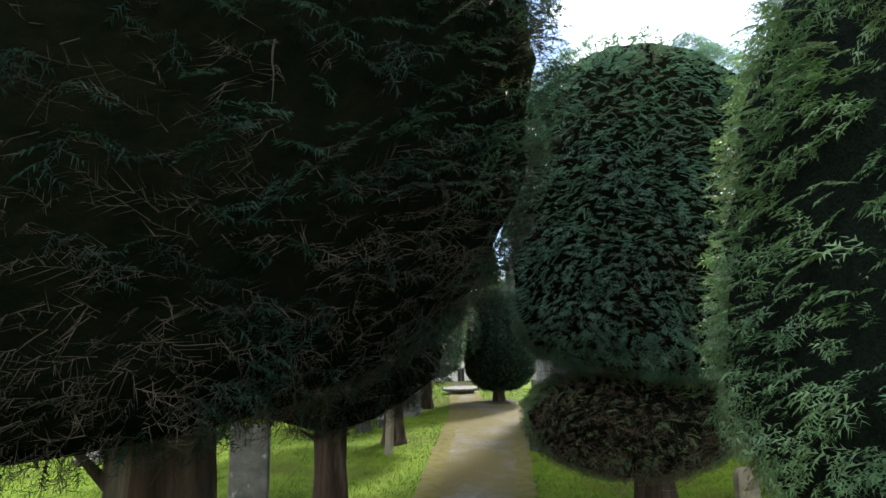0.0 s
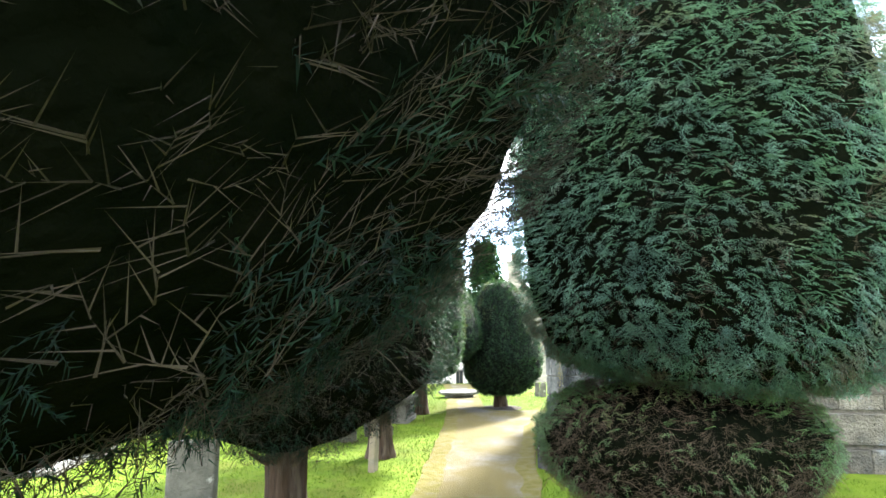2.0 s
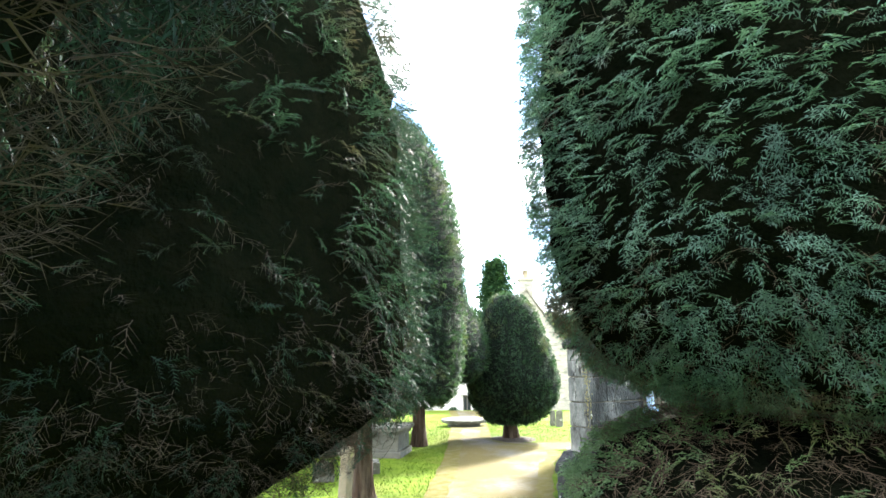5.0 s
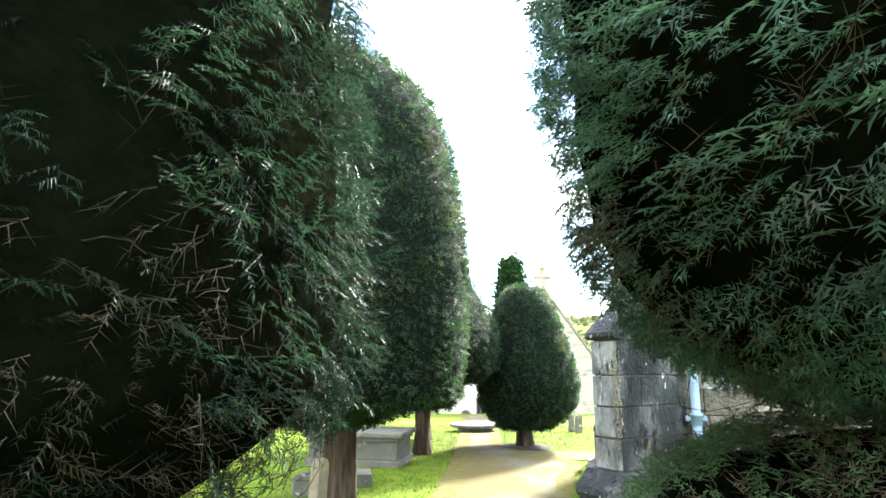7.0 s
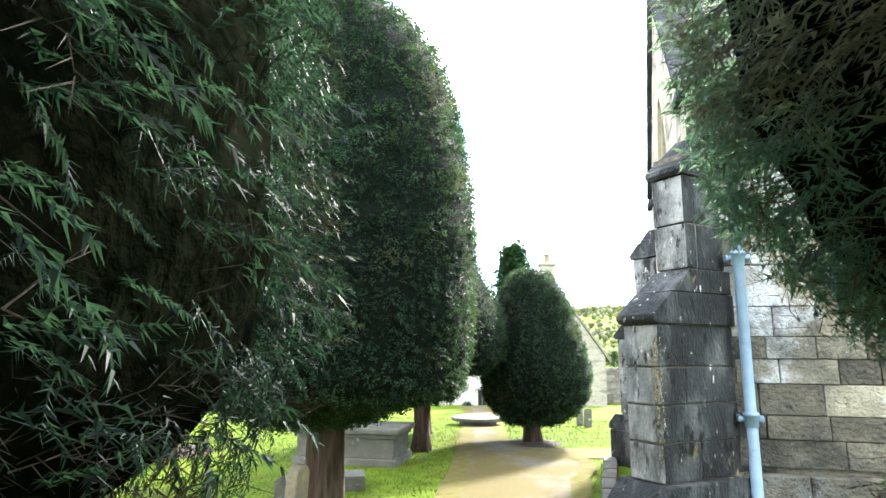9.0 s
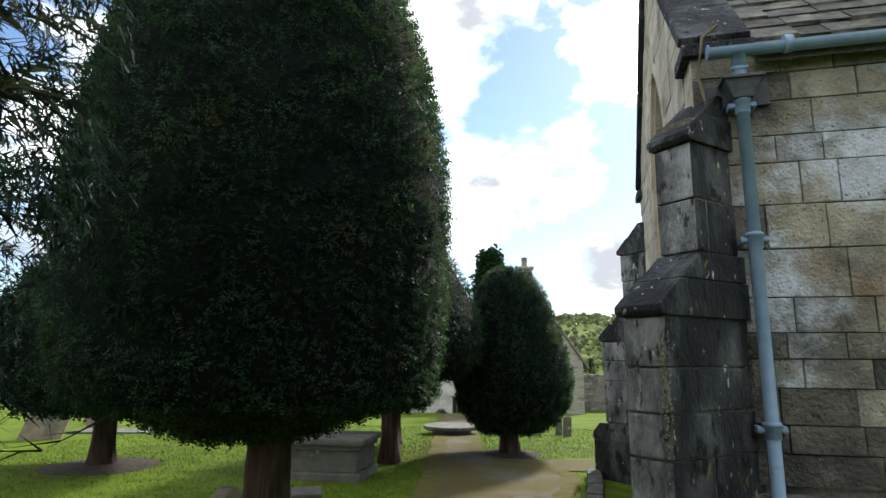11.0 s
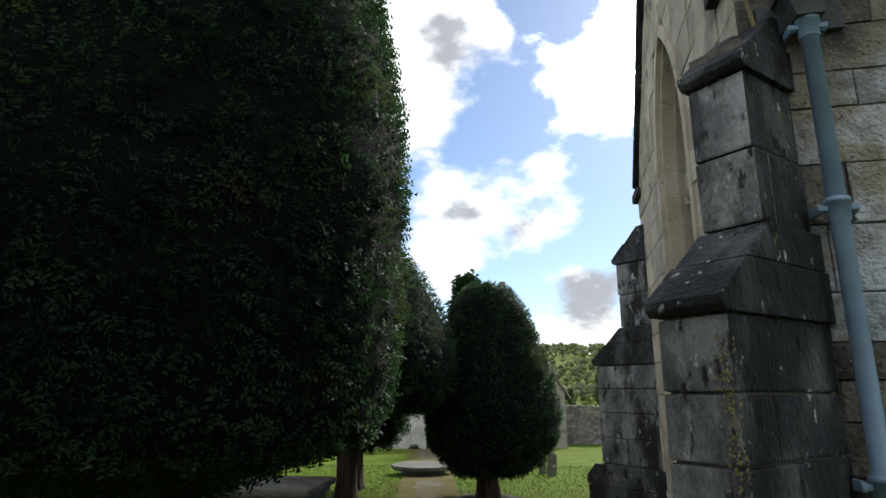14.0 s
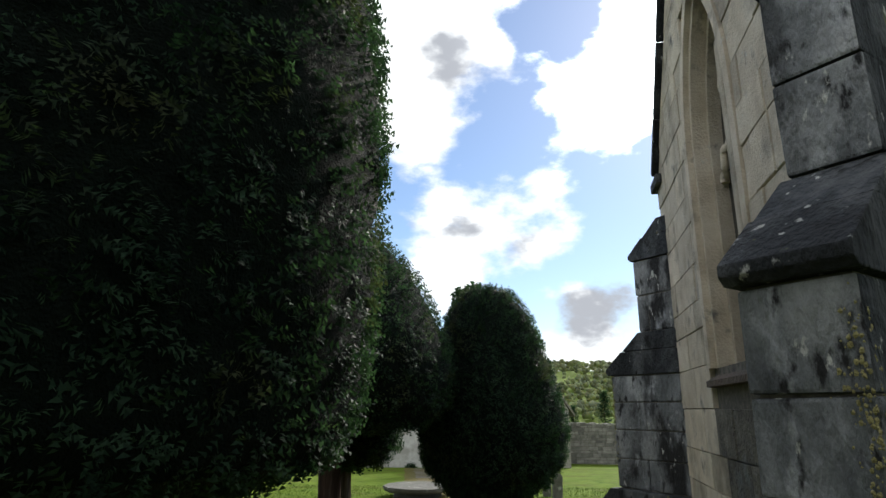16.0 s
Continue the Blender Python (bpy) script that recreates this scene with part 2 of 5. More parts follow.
CLEANSTONE = ramp_mat("cream_limestone", [(0.38, 0.325, 0.245), (0.52, 0.45, 0.35), (0.60, 0.54, 0.44)], 4, rough=0.88, bump=0.4, bump_scale=55, stain=(0.20, 0.175, 0.14), stain_scale=2.2,
                      stain_at=(0.52, 0.68), per="object", vary=0.22, more=[((0.14, 0.135, 0.125), 5, (0.58, 0.70)), ((0.5, 0.48, 0.42), 12, (0.64, 0.70))])
MORTAR = ramp_mat("dark_mortar", [(0.07, 0.065, 0.055), (0.20, 0.18, 0.15)], 20, rough=0.95)
SLATE = ramp_mat("stone_slates", [(0.05, 0.05, 0.048), (0.14, 0.135, 0.12)], 8, rough=0.9, bump=0.6, per="object", vary=0.35, stain=(0.20, 0.19, 0.15), stain_scale=5)
PIPE = ramp_mat("blue_grey_paint", [(0.18, 0.28, 0.40), (0.25, 0.36, 0.50)], 6, rough=0.45, bump=0.08, stain=(0.13, 0.17, 0.20), stain_scale=8, stain_at=(0.6, 0.75))
LEAD = ramp_mat("dark_cast_iron", [(0.03, 0.035, 0.04), (0.09, 0.10, 0.11)], 12, rough=0.55, bump=0.2)
CABLE = ramp_mat("tan_cable", [(0.22, 0.18, 0.10), (0.28, 0.23, 0.14)], 9, rough=0.6, bump=0)
TOMB = ramp_mat("lichened_tomb_stone", [(0.065, 0.065, 0.056), (0.15, 0.145, 0.125)], 6, rough=0.9, bump=0.5, bump_scale=35, stain=(0.32, 0.32, 0.30), stain_scale=7, stain_at=(0.60, 0.68),
                more=[((0.10, 0.10, 0.085), 2.0, (0.5, 0.65))])
HEADSTONE = ramp_mat("sandy_headstone", [(0.14, 0.12, 0.08), (0.26, 0.215, 0.155)], 5, rough=0.9, bump=0.5, bump_scale=30, stain=(0.12, 0.12, 0.10), stain_scale=3,
                     more=[((0.28, 0.29, 0.10), 4, (0.58, 0.68))])
RENDER_WALL = ramp_mat("pale_cottage_stone", [(0.36, 0.35, 0.33), (0.52, 0.51, 0.48)], 6, rough=0.9, bump=0.4, stain=(0.30, 0.29, 0.26), stain_scale=1.5)
COTTAGE = ramp_mat("coursed_cottage_stone", [(0.20, 0.19, 0.16), (0.33, 0.31, 0.27)], 5, rough=0.9, bump=0.5, stain=(0.14, 0.135, 0.12), stain_scale=2.0, stretch=(1, 1, 3))
ROOFTILE = ramp_mat("cottage_roof_stone", [(0.13, 0.12, 0.10), (0.24, 0.22, 0.19)], 7, rough=0.9, bump=0.5)
RUBBLE = ramp_mat("rubble_wall_stone", [(0.13, 0.125, 0.11), (0.27, 0.26, 0.23)], 5, rough=0.92, bump=0.6, per="island", vary=0.35)
# raised, greyed base colours carry the haze of distance over the woods
HILLWOOD = leaf_mat("hazy_woodland", (0.16, 0.19, 0.18), (0.22, 0.24, 0.19), (0.26, 0.23, 0.15), translucent=0.6, warm_at=(0.50, 0.62), vary=(0.6, 1.4))
CONIFER = leaf_mat("conifer_needles", (0.012, 0.034, 0.022), (0.03, 0.06, 0.03), (0.03, 0.05, 0.02))
TERRACOTTA = ramp_mat("terracotta", [(0.17, 0.13, 0.09), (0.24, 0.19, 0.13)], 9, rough=0.85)
DARKWOOD = ramp_mat("dark_window_wood", [(0.04, 0.038, 0.035), (0.08, 0.075, 0.07)], 9, rough=0.6)


def glass_mat(name):
    mat = bpy.data.materials.new(name)
    mat.use_nodes = True
    b = mat.node_tree.nodes["Principled BSDF"]
    b.inputs["Base Color"].default_value = (0.02, 0.025, 0.03, 1)
    b.inputs["Roughness"].default_value = 0.12
    b.inputs["IOR"].default_value = 1.5
    return mat


GLASS = glass_mat("leaded_glass")

# ---------------------------------------------------------------- mesh helpers


def part(name, bm, material, parent=None, label=""):
    """Link a bmesh as one mesh object, under parent if given."""
    me = bpy.data.meshes.new(name)
    bm.normal_update()
    bm.to_mesh(me)
    bm.free()
    for m in (material if isinstance(material, (list, tuple)) else [material]):
        me.materials.append(m)
    ob = new(name, me)
    if parent is not None:
        ob.parent = parent
    if label:
        ob["label"] = label
    return ob


def mesh_from_arrays(name, verts, faces, mats=None, slots=None, smooth=False):
    """A mesh from numpy arrays; faces is (n, k) with k corners each, or a list of such arrays."""
    me = bpy.data.meshes.new(name)
    groups = faces if isinstance(faces, list) else [faces]
    loops = np.concatenate([g.ravel() for g in groups]).astype(np.int32)
    sizes = np.concatenate([np.full(len(g), g.shape[1]) for g in groups]).astype(np.int32)
    starts = np.concatenate(([0], np.cumsum(sizes)[:-1])).astype(np.int32)
    me.vertices.add(len(verts))
    me.vertices.foreach_set("co", np.ascontiguousarray(verts, dtype=np.float32).ravel())
    me.loops.add(len(loops))
    me.loops.foreach_set("vertex_index", loops)
    me.polygons.add(len(sizes))
    me.polygons.foreach_set("loop_start", starts)
    if slots is not None:
        me.polygons.foreach_set("material_index", np.asarray(slots, dtype=np.int32))
    if smooth:
        me.polygons.foreach_set("use_smooth", np.ones(len(sizes), dtype=bool))
    for m in mats or []:
        me.materials.append(m)
    me.update(calc_edges=True)
    return me


def thing(name, x=0, y=0, z=0, rz=0, label="", category="", group="", kind=""):
    e = new(name)
    e.empty_display_size = 0.1
    e.matrix_world = pose(x, y, z, 0, 0, rz)
    return tagged(e, label, category, group, kind)


def add_box(bm, x0, x1, y0, y1, z0, z1, bevel=0.0):
    got = bmesh.ops.create_cube(bm, size=1, matrix=Matrix.Translation(((x0 + x1) / 2, (y0 + y1) / 2, (z0 + z1) / 2)) @ Matrix.Diagonal((x1 - x0, y1 - y0, z1 - z0, 1)))
    if bevel:
        vs = set(got["verts"])
        bmesh.ops.bevel(bm, geom=[e for e in bm.edges if e.verts[0] in vs and e.verts[1] in vs], offset=bevel, segments=2, affect="EDGES", profile=0.6)
    return got["verts"]


def add_prism(bm, pts, y0, y1, bevel=0.0):
    """Extrude a polygon given in (x, z) from y0 to y1."""
    a = [bm.verts.new((x, y0, z)) for x, z in pts]
    b = [bm.verts.new((x, y1, z)) for x, z in pts]
    fs = [bm.faces.new(a), bm.faces.new(b[::-1])]
    for i in range(len(pts)):
        j = (i + 1) % len(pts)
        fs.append(bm.faces.new((a[j], a[i], b[i], b[j])))
    bmesh.ops.recalc_face_normals(bm, faces=fs)
    if bevel:
        es = {e for f in fs for e in f.edges}
        bmesh.ops.bevel(bm, geom=list(es), offset=bevel, segments=2, affect="EDGES", profile=0.6)


def add_tube(bm, pts, radii, sides=8, caps=True):
    """A tube through points with a radius at each."""
    rings = []
    pts = [Vector(p) for p in pts]
    for i, p in enumerate(pts):
        d = (pts[min(i + 1, len(pts) - 1)] - pts[max(i - 1, 0)]).normalized()
        u = d.cross(Vector((0, 0, 1)) if abs(d.z) < 0.9 else Vector((1, 0, 0))).normalized()
        w = d.cross(u)
        rings.append([bm.verts.new(p + (u * math.cos(6.2832 * k / sides) + w * math.sin(6.2832 * k / sides)) * radii[i]) for k in range(sides)])
    for a, b in zip(rings, rings[1:]):
        for k in range(sides):
            f = bm.faces.new((a[k], a[(k + 1) % sides], b[(k + 1) % sides], b[k]))
            f.smooth = True
    if caps:
        bm.faces.new(rings[0]), bm.faces.new(rings[-1][::-1])


def roughen(bm, amount, scale, seed=0.0):
    for v in bm.verts:
        v.co += noise.noise_vector(v.co * scale + Vector((seed, seed * 1.7, 0))) * amount


def ground_z(x, y):
    """Height of the ground: a shallow fall along the path, lower past the churchyard, then a valley and a hill."""
    z = 0.13 + 0.055 * max(0.0, 5.0 - max(y, -8.0)) ** 2 / (max(0.0, 5.0 - max(y, -8.0)) + 2.5)
    if y > 15:
        z -= 0.040 * (min(y, 40) - 15)
    if y > 40:
        z -= 0.02 * (min(y, 110) - 40)
    if y > 110:
        k = min(1.0, (y - 110) / 190)
        z += (17 + 3 * math.sin(x * 0.012 + 1.0) + 1.5 * math.sin(x * 0.031)) * k * k * (3 - 2 * k)
    z += 0.012 * math.sin(x * 1.7 + 0.4 * y) * math.sin(y * 1.3)
    return z

# ---------------------------------------------------------------- ground, lawn, path


def build_ground():
    ys = np.concatenate((np.linspace(-60, -8, 14), np.linspace(-7, 22, 70), np.linspace(23, 60, 30), np.linspace(65, 320, 52), [400, 700, 1500]))
    xs = np.concatenate(([-1500, -700, -400], np.linspace(-250, -30, 22), np.linspace(-25, 25, 90), np.linspace(30, 250, 22), [400, 700, 1500]))
    verts = np.array([(x, y, ground_z(x, y)) for y in ys for x in xs])
    n = len(xs)
    i = np.arange((len(ys) - 1) * n).reshape(-1, n)[:, :-1].ravel()
    me = mesh_from_arrays("ground", verts, np.stack((i, i + 1, i + 1 + n, i + n), 1), [GRASS], smooth=True)
    tagged(new("ground", me), "mown green churchyard lawn reaching out to the valley", "lawn", kind="structure")


build_ground()

PATH_EDGES = [(-7, -0.25, 1.05), (0, -0.22, 1.08), (4.5, -0.18, 1.15), (8, -0.20, 1.30), (10.8, -0.20, 1.55), (11.9, -0.22, 1.86), (12.6, -0.25, 1.6), (13.3, -0.28, 0.75),
              (14.2, -0.36, 0.52), (16, -0.45, 0.42), (20, -0.7, 0.25), (26, -1.3, -0.1)]


def edge_at(y):
    for (a, l0, r0), (b, l1, r1) in zip(PATH_EDGES, PATH_EDGES[1:]):
        if y <= b:
            k = (y - a) / (b - a)
            return l0 + (l1 - l0) * k, r0 + (r1 - r0) * k
    return PATH_EDGES[-1][1:]


def strip(name, rows, mat, label, lift):
    """A draped strip: rows of (points across)."""
    bm = bmesh.new()
    grid = [[bm.verts.new((x, y, ground_z(x, y) + lift)) for x, y in r] for r in rows]
    for a, b in zip(grid, grid[1:]):
        for i in range(len(a) - 1):
            bm.faces.new((a[i], a[i + 1], b[i + 1], b[i]))
    bmesh.ops.recalc_face_normals(bm, faces=bm.faces)
    if bm.faces[0].normal.z < 0:
        bmesh.ops.reverse_faces(bm, faces=bm.faces)
    return tagged(part(name, bm, mat), label, "path", kind="structure")


def build_paths():
    rows, left, right = [], [], []
    for i in range(165):
        y = -7 + 0.2 * i
        l, r = edge_at(y)
        wob = lambda s: 0.05 * noise.noise(Vector((y * 1.3, s, 0))) + 0.03 * noise.noise(Vector((y * 5.3, s, 4)))
        l, r = l + wob(1), r + wob(7)
        il, ir = l + 0.26 + 2.2 * wob(3), r - 0.2 - 2.0 * wob(5)
        rows.append([(l + (r - l) * k / 6, y) for k in range(7)])
        left.append([(l - 0.03, y), (l + (il - l) / 2, y), (il, y)])
        right.append([(ir, y), (ir + (r - ir) / 2, y), (r + 0.03, y)])
    strip("path", rows, PATHM, "worn grey tarmac path through the lawn", 0.010)
    strip("path_edge_left", left, MOSS, "yellow-brown mossy border of the path", 0.016)
    strip("path_edge_right", right, MOSS, "yellow-brown mossy border of the path", 0.016)
    branch = []
    for i in range(40):
        x = 0.6 + 0.25 * i
        branch.append([(x, 12.35 + 0.05 * max(0, x - 2) + k * (0.95 / 4)) for k in range(5)])
    strip("side_path", branch, PATHM, "grey tarmac side path branching off past the church", 0.014)


build_paths()


def build_grass():
    rng = np.random.default_rng(5)
    n = 150000
    x = rng.uniform(-7, 7, n)
    y = 3.2 + (rng.random(n) ** 1.4) * 16
    keep = []
    for i in range(n):
        l, r = edge_at(y[i])
        on_path = l - 0.01 < x[i] < r + 0.01 or (x[i] > 0.5 and 12.3 < y[i] < 13.5 + 0.05 * max(0, x[i] - 2))
        in_church = x[i] > 1.9 and y[i] > 7.2 - 0.16 * (x[i] - 2)
        keep.append(not on_path and not (in_church and y[i] < 12))
    keep = np.array(keep)
    x, y = x[keep], y[keep]
    n = len(x)
    z = np.array([ground_z(a, b) for a, b in zip(x, y)])
    h = rng.uniform(0.015, 0.04, n)
    a = rng.uniform(0, 6.283, n)
    w = rng.uniform(0.0025, 0.005, n)
    lean = rng.normal(0, 0.02, (n, 2))
    v = np.empty((n, 3, 3))
    v[:, 0] = np.stack((x + np.cos(a) * w, y + np.sin(a) * w, z), 1)
    v[:, 1] = np.stack((x - np.cos(a) * w, y - np.sin(a) * w, z), 1)
    v[:, 2] = np.stack((x + lean[:, 0], y + lean[:, 1], z + h), 1)
    me = mesh_from_arrays("grass", v.reshape(-1, 3), np.arange(3 * n).reshape(-1, 3), [BLADE])
    tagged(new("grass", me), "short mown grass blades on the churchyard lawn", "grass", kind="stuff")


build_grass()

# ---------------------------------------------------------------- yews


def sprig_template(pairs, width, length=0.30):
    """A flat shoot along +x, one unit long, with two ranks of pointed needles."""
    v, f = [(0, -0.014, 0), (0, 0.014, 0), (1, 0.0, -0.06)], [(0, 1, 2)]
    rng = random.Random(pairs)
    for i in range(pairs):
        x = 0.04 + 0.90 * i / max(1, pairs - 1)
        ln = length * (1.0 - 0.45 * abs(x - 0.35) / 0.65)
        for s in (-1, 1):
            b = len(v)
            a = 1.08 + rng.uniform(-0.30, 0.30)
            q = ln * rng.uniform(0.75, 1.2)
            dx, dy = math.cos(a) * q, s * math.sin(a) * q
            x2 = x + rng.uniform(-0.03, 0.03)
            v += [(x2 - width, 0, 0), (x2 + width, 0, 0.0), (x2 + dx, dy, rng.uniform(-0.35, 0.12) * q)]
            f.append((b, b + 1, b + 2))
    return np.array(v, float), np.array(f)


def twig_template():
    """A crooked three-sided stick along +x."""
    pts = [(0, 0, 0, 0.012), (0.5, 0.06, 0.04, 0.009), (1, -0.02, -0.06, 0.003)]
    v = [(x, y + r * math.cos(2.094 * k), z + r * math.sin(2.094 * k)) for x, y, z, r in pts for k in range(3)]
    f = [(3 * i + k, 3 * i + (k + 1) % 3, 3 * i + 3 + (k + 1) % 3, 3 * i + 3 + k) for i in range(2) for k in range(3)]
    return np.array(v), np.array(f)


def spray_template(seed, shoots, pairs, main_pairs, needle, half):
    """A flat feathery spray along +x, one unit long: a stem, side shoots to either hand, all with two ranks of needles."""
    rng = random.Random(seed)
    v, f = [], []
    sag = lambda x, y: -0.22 * x * x - 0.30 * y * y

    def tri(a, b, c):
        f.append((len(v), len(v) + 1, len(v) + 2))
        v.extend((a, b, c))

    def shoot(x0, y0, ang, ln, count):
        dx, dy = math.cos(ang), math.sin(ang)
        x1, y1 = x0 + dx * ln, y0 + dy * ln
        tri((x0 - dy * 0.010, y0 + dx * 0.010, sag(x0, y0)), (x0 + dy * 0.010, y0 - dx * 0.010, sag(x0, y0)), (x1, y1, sag(x1, y1)))
        for i in range(count):
            k = (i + 0.6) / count
            x, y = x0 + dx * ln * k, y0 + dy * ln * k
            for side in (-1, 1):
                a = ang + side * (0.95 - 0.35 * k + rng.uniform(-0.25, 0.25))
                q = needle * (1.0 - 0.35 * abs(k - 0.4)) * rng.uniform(0.75, 1.15)
                ex, ey = x + math.cos(a) * q, y + math.sin(a) * q
                z = sag(x, y)
                tri((x - dx * half, y - dy * half, z), (x + dx * half, y + dy * half, z + 0.01), (ex, ey, sag(ex, ey) + rng.uniform(-0.10, 0.07)))

    shoot(0, 0, 0, 1.0, main_pairs)
    for i in range(shoots):
        k = 0.12 + 0.60 * i / max(1, shoots - 1)
        side = 1 if i % 2 else -1
        shoot(k, 0, side * rng.uniform(0.65, 1.0), 0.50 * (1.1 - 0.6 * k) * rng.uniform(0.8, 1.15), pairs)
    return np.array(v, float), np.array(f)


def dead_spray_template(seed, shoots):
    """A leafless forked twig along +x, one unit long: each stem a thin tapering cross of two blades."""
    rng = random.Random(seed)
    v, f = [], []

    def stem(a, b, r):
        d = Vector(b) - Vector(a)
        u = d.cross(Vector((rng.gauss(0, 1), rng.gauss(0, 1), rng.gauss(0, 1)))).normalized() * r
        w = d.cross(u).normalized() * r
        for k in (u, w):
            f.append((len(v), len(v) + 1, len(v) + 2))
            v.extend((tuple(Vector(a) + k), tuple(Vector(a) - k), tuple(b)))

    bend = [(0, 0, 0), (0.36, rng.uniform(-0.14, 0.14), 0.05), (0.70, rng.uniform(-0.10, 0.10), -0.04), (1.0, rng.uniform(-0.3, 0.3), -0.14)]
    for i, (a, b) in enumerate(zip(bend, bend[1:])):
        stem(a, b, 0.011 - 0.003 * i)
    for i in range(shoots):
        k = 0.15 + 0.75 * i / shoots
        j = min(2, int(k * 3))
        a = Vector(bend[j]).lerp(Vector(bend[j + 1]), k * 3 - j)
        ang = (1 if i % 2 else -1) * rng.uniform(0.4, 1.0)
        ln = rng.uniform(0.25, 0.5) * (1.1 - 0.5 * k)
        stem(a, (a.x + math.cos(ang) * ln, a.y + math.sin(ang) * ln, a.z + rng.uniform(-0.16, 0.10)), 0.0065)
    return np.array(v, float), np.array(f)


DEAD = [dead_spray_template(k, 8) for k in range(4)]
COARSE, STICK = sprig_template(3, 0.13, 0.50), twig_template()
SPRAYS = [spray_template(k, 4, 3, 5, 0.22, 0.036) for k in range(4)]
FERNY = [spray_template(k + 9, 4, 6, 9, 0.145, 0.017) for k in range(4)]


def scatter(template, place, way, up, size):
    """Copies of a template laid at places along ways, joined in one array."""
    tv, tf = template
    x = way / np.linalg.norm(way, axis=1, keepdims=True)
    y = np.cross(up, x)
    y /= np.maximum(np.linalg.norm(y, axis=1, keepdims=True), 1e-6)
    z = np.cross(x, y)
    m = np.stack((x, y, z), 2) * size[:, None, None]
    v = np.einsum("nij,kj->nki", m, tv) + place[:, None, :]
    f = tf[None] + (np.arange(len(place)) * len(tv))[:, None, None]
    return v.reshape(-1, 3), f.reshape(-1, tf.shape[1])


def lump(p, seed):
    q = Vector(p)
    return 0.6 * noise.noise(q * 0.9 + Vector((seed, 0, 0))) + 0.4 * noise.noise(q * 2.4 + Vector((0, seed, 0)))


def tilted(v, z0, tilt):
    """Lower or raise the underside of a crown from one side to the other."""
    v = np.array(v)
    v[:, 2] += tilt * v[:, 0] * np.clip(1 - (v[:, 2] - z0) / 1.0, 0, 1)
    return v


def cut_back(v, z0, cut):
    """Clip the underside higher towards the path (+x)."""
    v = np.array(v)
    v[:, 2] += cut * np.clip(v[:, 0], 0, 3) ** 2 * np.clip(1 - (v[:, 2] - z0) / 1.9, 0, 1)
    return v


def crown_points(profile, n, rng, seed, lumps):
    """Places over a turned profile [(z, r)], evenly by area, with the normals."""
    prof = np.array(profile, float)
    seg = np.hypot(np.diff(prof[:, 0]), np.diff(prof[:, 1])) * (prof[1:, 1] + prof[:-1, 1] + 0.02)
    k = rng.choice(len(seg), n, p=seg / seg.sum())
    u = rng.random(n)
    z = prof[k, 0] + u * (prof[k + 1, 0] - prof[k, 0])
    r = prof[k, 1] + u * (prof[k + 1, 1] - prof[k, 1])
    a = rng.uniform(0, 2 * math.pi, n)
    dz, dr = prof[k + 1, 0] - prof[k, 0], prof[k + 1, 1] - prof[k, 1]
    ln = np.hypot(dz, dr)
    nr, nz = dz / ln, -dr / ln
    normal = np.stack((nr * np.cos(a), nr * np.sin(a), nz), 1)
    p = np.stack((r * np.cos(a), r * np.sin(a), z), 1)
    off = np.array([lump(q, seed) for q in p]) * lumps
    return p + normal * off[:, None], normal


def crown_core(profile, inset, seed, lumps, sides=40):
    """The dense inside of the crown; its near-black colour stands for shade between shoots."""
    prof = [(z, max(0.0, r - inset)) for z, r in profile]
    z0, z1 = prof[0][0], prof[-1][0]
    prof = [(z0 + 0.4 * inset + (z - z0) * (z1 - z0 - 1.4 * inset) / (z1 - z0), r) for z, r in prof]
    fine = []
    for (a, ra), (b, rb) in zip(prof, prof[1:]):
        for k in range(3):
            fine.append((a + (b - a) * k / 3, ra + (rb - ra) * k / 3))
    fine.append(prof[-1])
    v = []
    for z, r in fine:
        for k in range(sides):
            c, s = math.cos(6.28319 * k / sides), math.sin(6.28319 * k / sides)
            q = r + lumps * lump((r * c, r * s, z), seed) + 0.05 * noise.noise(Vector((r * c * 6, r * s * 6, z * 6)))
            v.append((max(q, 0.01) * c, max(q, 0.01) * s, z))
    i = np.arange((len(fine) - 1) * sides)
    j = (i // sides) * sides + (i + 1) % sides
    faces = np.stack((i, j, j + sides, i + sides), 1)
    caps = np.array([list(range(sides))[::-1], [(len(fine) - 1) * sides + k for k in range(sides)]])
    return np.array(v), faces, caps


